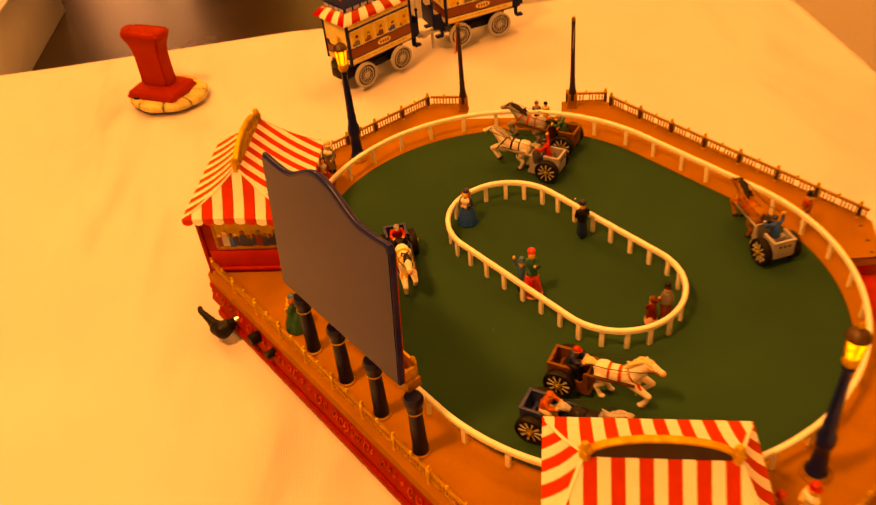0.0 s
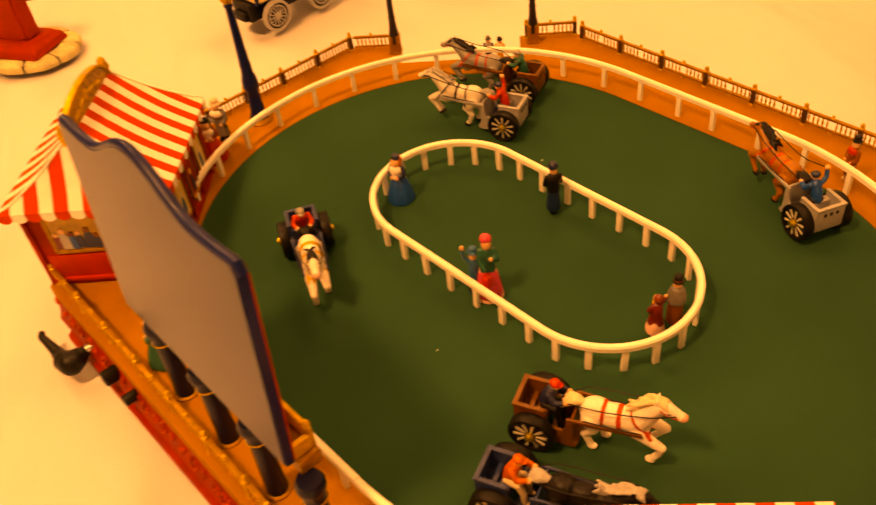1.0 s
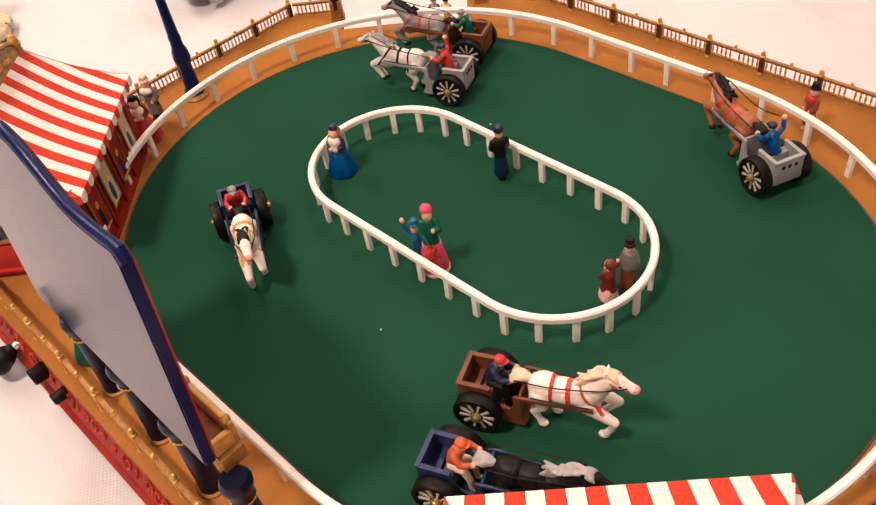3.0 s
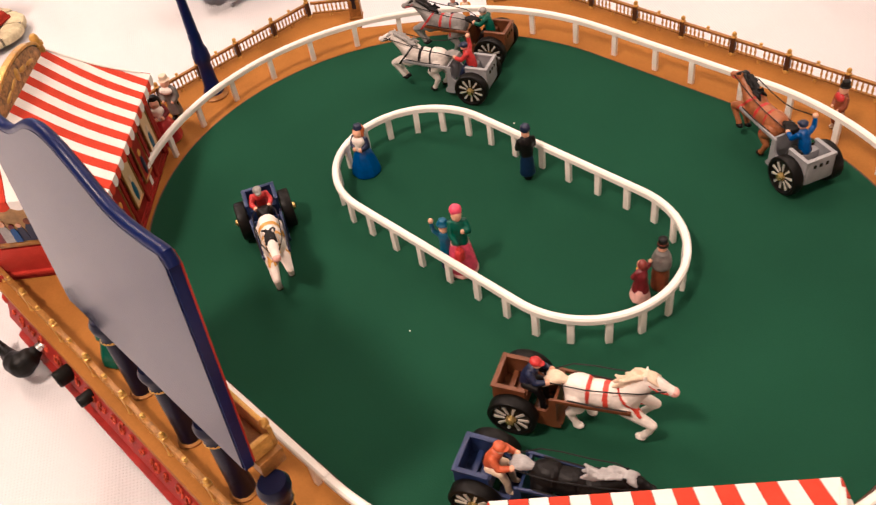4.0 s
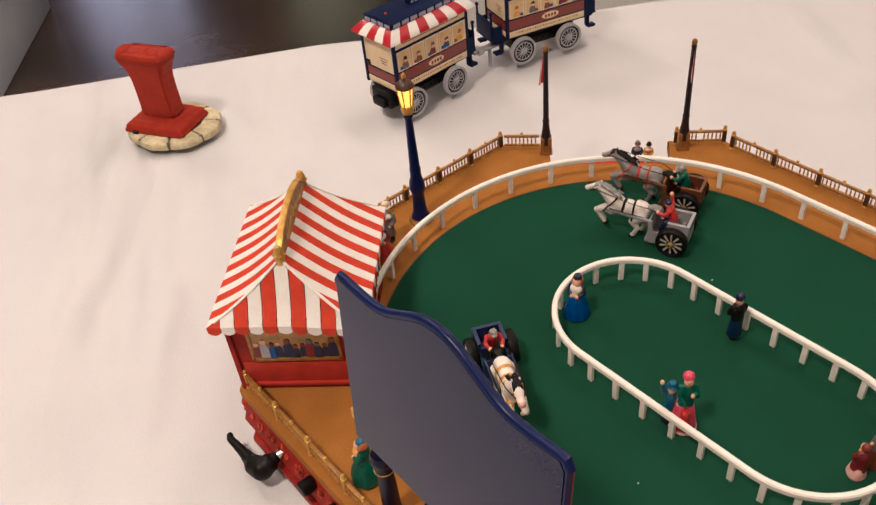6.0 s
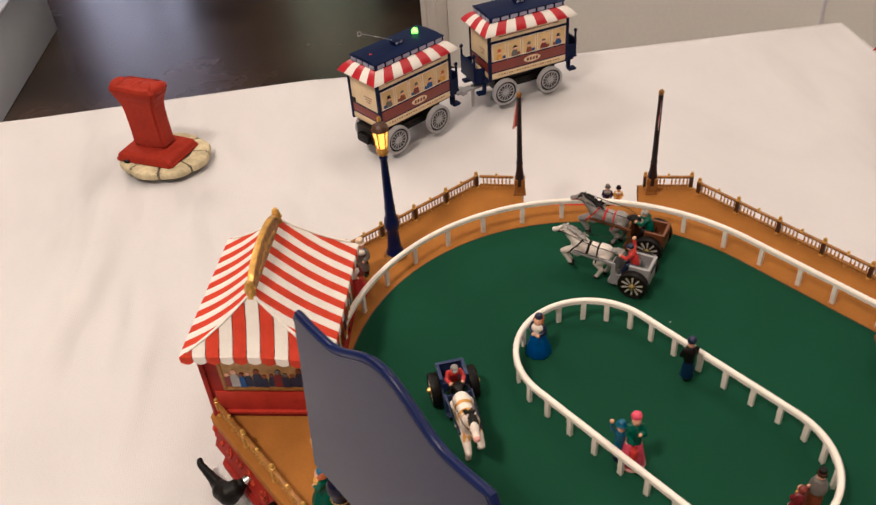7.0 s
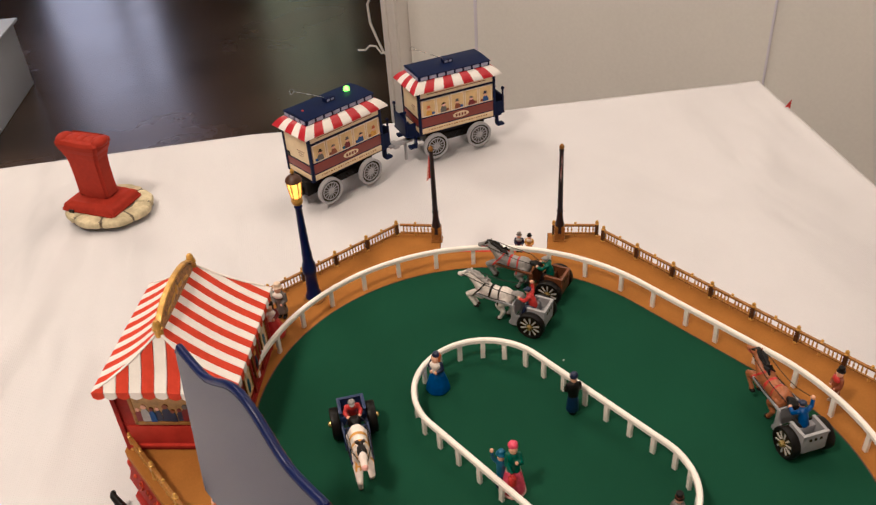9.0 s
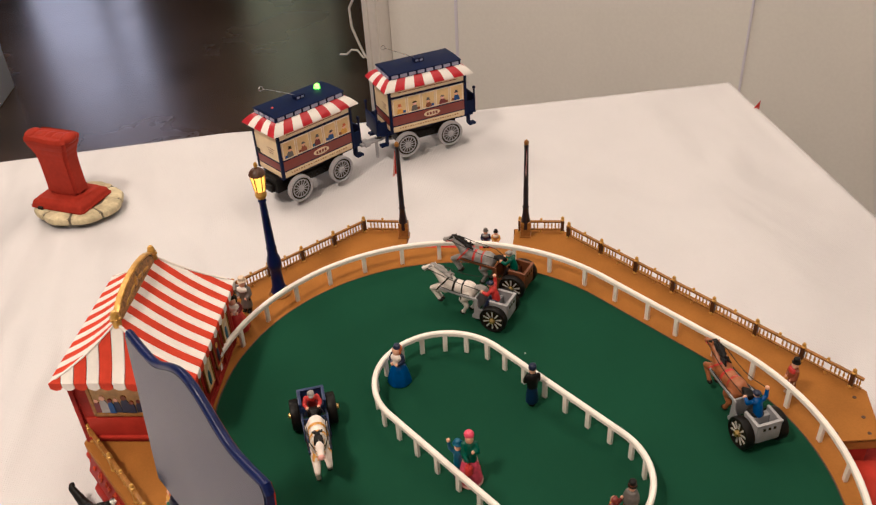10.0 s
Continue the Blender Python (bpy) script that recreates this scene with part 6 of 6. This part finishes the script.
def tram(m, label, led, seed):
    t = thing("tin_tram", m, label, "toy tram", "tin trams on the tablecloth")
    L, W = 0.107, 0.051
    z0, z1 = 0.0360, 0.0990
    rng = random.Random(seed)
    bm = BM()
    box(bm, (L, W, z1 - z0), (0, 0, (z0 + z1) / 2), (0, 0, 0), 0.0006)
    part("body", bm, CREAM, t, "cream lithographed body")
    bm = BM()
    box(bm, (L + (0.013 if led else 0.028), W * 0.80, 0.0050), (0.0075 if led else 0, 0, 0.0340), (0, 0, 0), 0.0008)
    chassis = part("chassis", bm, NAVY_T, t, "navy chassis with end platforms")
    bm = BM()
    box(bm, (L * 0.80, W * 0.62, 0.018), (0, 0, 0.0235), (0, 0, 0), 0.001)
    box(bm, (L * 0.30, W * 0.74, 0.010), (-0.004, 0, 0.0215), (0, 0, 0), 0.002)
    for sy in (-1, 1):
        for k in range(4):
            cyl(bm, 0.0022, 0.0022, (-0.020 + 0.010 * k, sy * W * 0.37, 0.0215), (-0.020 + 0.010 * k, sy * W * 0.40, 0.0215), 10)
    part("undergear", bm, BLACK, chassis, "black undergear between the wheels")
    for sx in (-1, 1):
        for sy in (-1, 1):
            bm = BM()
            box(bm, (0.0036, 0.0036, z1 - z0 + 0.001), (sx * L / 2, sy * W / 2, (z0 + z1) / 2), (0, 0, 0), 0.0006)
            part("corner_post", bm, NAVY_T, t)
    for sy in (-1, 1):
        y = sy * (W / 2 + 0.0004)
        for z, h, mat, nm in ((0.0412, 0.0066, CREAM_L, "lower_band"), (0.0522, 0.0125, MAROON, "waist_panel"), (0.0453, 0.0014, NAVY_T, "line"), (0.0590, 0.0014, NAVY_T, "line"), (0.0846, 0.0030, NAVY_T, "line"), (0.0905, 0.0085, CREAM_L, "letter_board")):
            bm = BM()
            box(bm, (L - 0.004, 0.0012, h), (0, y, z), (0, 0, 0), 0.0002)
            part(nm, bm, mat, t)
        bm = BM()
        box(bm, (L - 0.024, 0.0014, 0.0010), (0, y, 0.0905))
        part("letter_line", bm, MAROON, t)
        bm = BM()
        for k in range(24):
            box(bm, (0.0022 if k % 3 else 0.0012, 0.0006, 0.0016), (-L / 2 + 0.012 + 0.0036 * k, y + sy * 0.0005, 0.0412))
        tagged(part("print_marks", bm, BRONZE, t), kind="stuff")
        bm = BM()
        lathe(bm, [(0.0115, -0.0007), (0.0115, 0.0007)], 20, sx=1.0, sy=0.36)
        bmesh.ops.transform(bm, matrix=pose(0.004, y + sy * 0.0003, 0.0522, 90, 0, 0), verts=bm.verts)
        plate = part("name_plate", bm, CREAM_L, t, "cream oval plate with unreadable dark marks")
        bm = BM()
        for k in range(4):
            box(bm, (0.0026, 0.0006, 0.0036), (-0.0023 + 0.0042 * k, y + sy * 0.0011, 0.0522))
        part("plate_marks", bm, MAROON, plate)
        for k in range(5):
            x = -L / 2 + 0.0130 + 0.02025 * k
            bm = BM()
            box(bm, (0.0188, 0.0010, 0.0230), (x, y + sy * 0.0002, 0.0715), (0, 0, 0), 0.0003)
            win = part("window", bm, PALE, t, "cream printed window with a plain coloured shape")
            bm = BM()
            box(bm, (0.0166, 0.0008, 0.0200), (x, y + sy * 0.0005, 0.0716), (0, 0, 0), 0.0003)
            part("pane", bm, CREAM_Y, win)
            bm = BM()
            box(bm, (0.0010, 0.0014, 0.0236), (x + 0.0101, y + sy * 0.0003, 0.0715))
            part("window_bar", bm, CREAM, win)
            bm = BM()
            w = rng.uniform(0.0040, 0.0050)
            hh = rng.uniform(0.0070, 0.0085)
            lean = rng.uniform(-0.0010, 0.0010)
            out = [(-w, 0), (w, 0), (w * 0.95, hh * 0.45), (w * 0.62 + lean, hh * 0.85), (w * 0.2 + lean, hh), (-w * 0.3 + lean, hh), (-w * 0.72, hh * 0.8), (-w * 0.98, hh * 0.4)]
            prism(bm, out, 0, 0.0005)
            bmesh.ops.transform(bm, matrix=Matrix(((1, 0, 0, x), (0, 0, sy, y + sy * 0.0009), (0, 1, 0, 0.0617), (0, 0, 0, 1))), verts=bm.verts)
            part("window_shape", bm, (C_GREY, C_RUST, C_WINE, C_BLUE, C_YELLOW)[(k + seed) % 5], win)
            hz = 0.0617 + hh + 0.0016
            bm = BM()
            lathe(bm, [(0.0022, -0.0003), (0.0022, 0.0003)], 12, sy=1.15)
            bmesh.ops.transform(bm, matrix=pose(x + lean, y + sy * 0.0012, hz, 90, 0, 0), verts=bm.verts)
            part("window_shape", bm, rng.choice((SKIN, C_LPINK)), win)
            bm = BM()
            tall = (k + seed) % 2
            tip = rng.uniform(-8, 8)
            box(bm, (0.0058, 0.0005, 0.0009), (x + lean, y + sy * 0.0014, hz + 0.0013), (0, tip, 0))
            box(bm, (0.0036, 0.0005, 0.0030 if tall else 0.0018), (x + lean, y + sy * 0.0014, hz + (0.0029 if tall else 0.0022)), (0, tip, 0))
            part("window_shape", bm, (C_BLACK, C_GREY, C_GREY, C_NAVY, C_ORANGE)[(k + seed) % 5], win)
            bm = BM()
            box(bm, (0.0036, 0.0005, 0.0034), (x + rng.choice((-1, 1)) * 0.0056, y + sy * 0.0012, 0.0638), (0, rng.uniform(-20, 20), 0), 0.0002)
            part("window_shape", bm, rng.choice((C_BLUE, C_RUST, C_LBLUE)), win)
        for x in (-0.0345, 0.0285):
            spoked_wheel(t, x, sy * (W / 2 + 0.0025), 0.0170, sy)
    for sx in (-1, 1):
        x = sx * (L / 2 + 0.0003)
        for z, h, mat, nm in ((0.0412, 0.0066, CREAM_L, "end_band"), (0.0510, 0.0100, MAROON, "end_panel"), (0.0453, 0.0014, NAVY_T, "line"), (0.0565, 0.0014, NAVY_T, "line"), (0.0735, 0.0310, CREAM_L, "end_window")):
            bm = BM()
            box(bm, (0.0012, W - 0.004, h), (x, 0, z), (0, 0, 0), 0.0002)
            part(nm, bm, mat, t)
        for k in range(3):
            bm = BM()
            box(bm, (0.0016, 0.014 - 0.003 * k, 0.0007), (x, -0.008, 0.0720 - 0.0030 * k))
            part("print_bar", bm, MAROON, t)
        bm = BM()
        box(bm, (0.0014, W - 0.012, 0.0010), (x, 0, 0.0920))
        part("line", bm, MAROON, t)
        # platform with rail posts and steps; one end of the pushing tram has only a motor block
        bm = BM()
        if led and sx < 0:
            box(bm, (0.020, W * 0.62, 0.020), (-L / 2 + 0.004, 0, 0.0240), (0, 0, 0), 0.002)
            box(bm, (0.006, W * 0.40, 0.010), (-L / 2 - 0.008, 0, 0.0200), (0, 0, 0), 0.002)
            part("motor_block", bm, BLACK, chassis, "black motor block under the end")
            continue
        box(bm, (0.018, W * 0.78, 0.0024), (sx * (L / 2 + 0.010), 0, 0.0350), (0, 0, 0), 0.0006)
        box(bm, (0.0026, W * 0.74, 0.0230), (sx * (L / 2 + 0.0175), 0, 0.0470), (0, 0, 0), 0.0009)
        for sy in (-1, 1):
            box(bm, (0.010, 0.0085, 0.0030), (sx * (L / 2 + 0.011), sy * W * 0.40, 0.0200), (0, 0, 0), 0.0006)
            box(bm, (0.0018, 0.0085, 0.014), (sx * (L / 2 + 0.0062), sy * W * 0.40, 0.0275), (0, 0, 0), 0.0004)
            cyl(bm, 0.0017, 0.0013, (sx * (L / 2 + 0.0172), sy * W * 0.35, 0.036), (sx * (L / 2 + 0.0172), sy * W * 0.35, 0.0680), 8)
            ball(bm, 0.0024, (sx * (L / 2 + 0.0172), sy * W * 0.35, 0.0690), seg=8)
            box(bm, (0.0120, 0.0020, 0.0160), (sx * (L / 2 + 0.0100), sy * W * 0.37, 0.0440), (0, 0, 0), 0.0008)
        part("platform", bm, NAVY_T, chassis, "navy end platform and step")
    # roof with a striped skirt and clerestory
    ex, ey = L / 2 + 0.0090, W / 2 + 0.0080
    ix, iy = L / 2 - 0.0035, W / 2 - 0.0032
    ze, zi = 0.0970, 0.1075
    bm = BM()
    box(bm, (2 * ix, 2 * iy, 0.0080), (0, 0, 0.1095), (0, 0, 0), 0.0005)
    roof = part("roof", bm, NAVY_T, t, "navy roof with a red and white striped skirt")
    bm = BM()
    box(bm, (2 * ix + 0.002, 2 * iy + 0.002, 0.0012), (0, 0, 0.1137), (0, 0, 0), 0.0004)
    sheet(bm, [[(-ix, yy, 0.1142 + 0.0018 * (1 - (yy / iy) ** 2)) for yy in (-iy, -iy * 0.5, 0, iy * 0.5, iy)], [(ix, yy, 0.1142 + 0.0018 * (1 - (yy / iy) ** 2)) for yy in (-iy, -iy * 0.5, 0, iy * 0.5, iy)]], 0.0010)
    part("roof_top", bm, NAVY_T, roof)

    for axis in (0, 1):
        n = 9 if axis == 0 else 5
        for s in (-1, 1):
            for k in range(n):
                rows = []
                for j in range(5):
                    q = j / 4
                    fx, fy = ix + (ex - ix) * q, iy + (ey - iy) * q
                    z = zi + (ze - zi) * (q ** 1.6)
                    a, b = -1 + 2 * k / n, -1 + 2 * (k + 1) / n
                    if axis == 0:
                        rows.append([(a * fx, s * fy, z), (b * fx, s * fy, z)])
                    else:
                        rows.append([(s * fx, a * fy, z), (s * fx, b * fy, z)])
                bm = BM()
                sheet(bm, rows, 0.0010)
                part("skirt_stripe", bm, TRAM_R if (k + axis) % 2 else STRIPE_W, roof)
            m2 = 8 if axis == 0 else 4
            for k in range(m2):
                a = (-1 + 2 * (k + 0.5) / m2) * (ix if axis == 0 else iy) * 0.97
                bm = BM()
                if axis == 0:
                    box(bm, (0.0092, 0.0010, 0.0042), (a, s * (iy + 0.0004), 0.1106), (0, 0, 0), 0.0003)
                else:
                    box(bm, (0.0010, 0.0082, 0.0042), (s * (ix + 0.0004), a, 0.1106), (0, 0, 0), 0.0003)
                part("roof_light", bm, LILAC, roof, "pale lilac clerestory light")
    bm = BM()
    box(bm, (0.013, 0.0085, 0.0050), (0.0, 0, 0.1180), (0, 0, 0), 0.0006)
    vent = part("vent_box", bm, NAVY_T, roof)
    bm = BM()
    for k in (-1, 1):
        box(bm, (0.0042, 0.0090, 0.0028), (k * 0.0030, 0, 0.1180), (0, 0, 0), 0.0003)
    part("vent_light", bm, LILAC, vent)
    bm = BM()
    pts = [(-0.004, 0.002, 0.1200), (-0.020, 0.005, 0.1285), (-0.040, 0.009, 0.1380)]
    tube(bm, pts, 0.00045, 5)
    ring = [(-0.0428 + 0.0028 * math.cos(a), 0.0093, 0.1392 + 0.0028 * math.sin(a)) for a in [k * math.pi / 6 for k in range(13)]]
    tube(bm, ring, 0.0004, 5)
    part("trolley_pole", bm, STEEL, roof, "thin wire trolley pole")
    if led:
        bm = BM()
        lathe(bm, [(0.0038, 0.1135), (0.0040, 0.1175), (0.0030, 0.1205), (0.0010, 0.1216)], 12, (0.032, 0.006, 0))
        part("signal_light", bm, LED, roof, "glowing green signal light")
        bm = BM()
        ball(bm, 0.0018, (-0.038, 0.0, 0.1155), seg=8)
        part("stud", bm, C_RED, roof)
        bm = BM()
        box(bm, (0.0016, 0.0060, 0.0070), (-L / 2 - 0.0008, 0.020, 0.0600), (0, 0, 0), 0.0006)
        part("slot", bm, C_BLACK, t)
    return t


def coupling():
    t = thing("coupling", pose(-0.098, 1.164, 0, 0, 0, 37), "grey metal coupling bar between the two trams", "coupling")
    bm = BM()
    box(bm, (0.034, 0.010, 0.003), (0, 0, 0.0265), (0, 0, 0), 0.0006)
    box(bm, (0.008, 0.014, 0.006), (-0.008, 0, 0.0265), (0, 0, 0), 0.0008)
    cyl(bm, 0.0022, 0.0022, (0.008, 0, 0.0), (0.008, 0, 0.030), 8)
    part("bar", bm, GREYW, t)


tram(pose(-0.171, 1.108, 0, 0, 0, 46.0), "cream and maroon tin tram with a glowing green roof light", True, 5)
tram(pose(-0.034, 1.213, 0, 0, 0, 28.0), "cream and maroon tin tram, coupled ahead", False, 9)
coupling()


# ---- small things ----
def red_tag():
    t = thing("red_tag", pose(0.437, 1.302, -0.006, 0, 0, 0) @ Matrix.Scale(0.6, 4), "small red pointed tag at the table edge", "tag")
    bm = BM()
    prism(bm, [(-0.008, 0), (0.006, 0.0), (0.006, 0.022)], -0.001, 0.001)
    bmesh.ops.transform(bm, matrix=Matrix(((1, 0, 0, 0), (0, 0, 1, 0), (0, 1, 0, -0.004), (0, 0, 0, 1))), verts=bm.verts)
    part("flag", bm, C_RED, t)


red_tag()


def crumbs():
    bm = BM()
    rng = random.Random(21)
    for u, v, r, mi in ((0.078, -0.080, 0.0010, 1), (0.118, -0.062, 0.0008, 0), (-0.060, 0.085, 0.0008, 0), (0.02, -0.10, 0.0005, 0), (0.150, -0.070, 0.0005, 0), (0.10, -0.095, 0.0005, 0), (-0.12, 0.10, 0.0005, 0)):
        ball(bm, r, (u, v, G + 0.0007), (1, rng.uniform(0.6, 1.4), 0.6), (0, 0, rng.uniform(0, 90)), 6, mi)
    ob = mesh_object("crumbs", bm, [C_WHITE, C_BLACK])
    ob.matrix_world = BOARD
    tagged(ob, "tiny crumbs and specks lying on the green felt", "crumbs", kind="stuff")


crumbs()
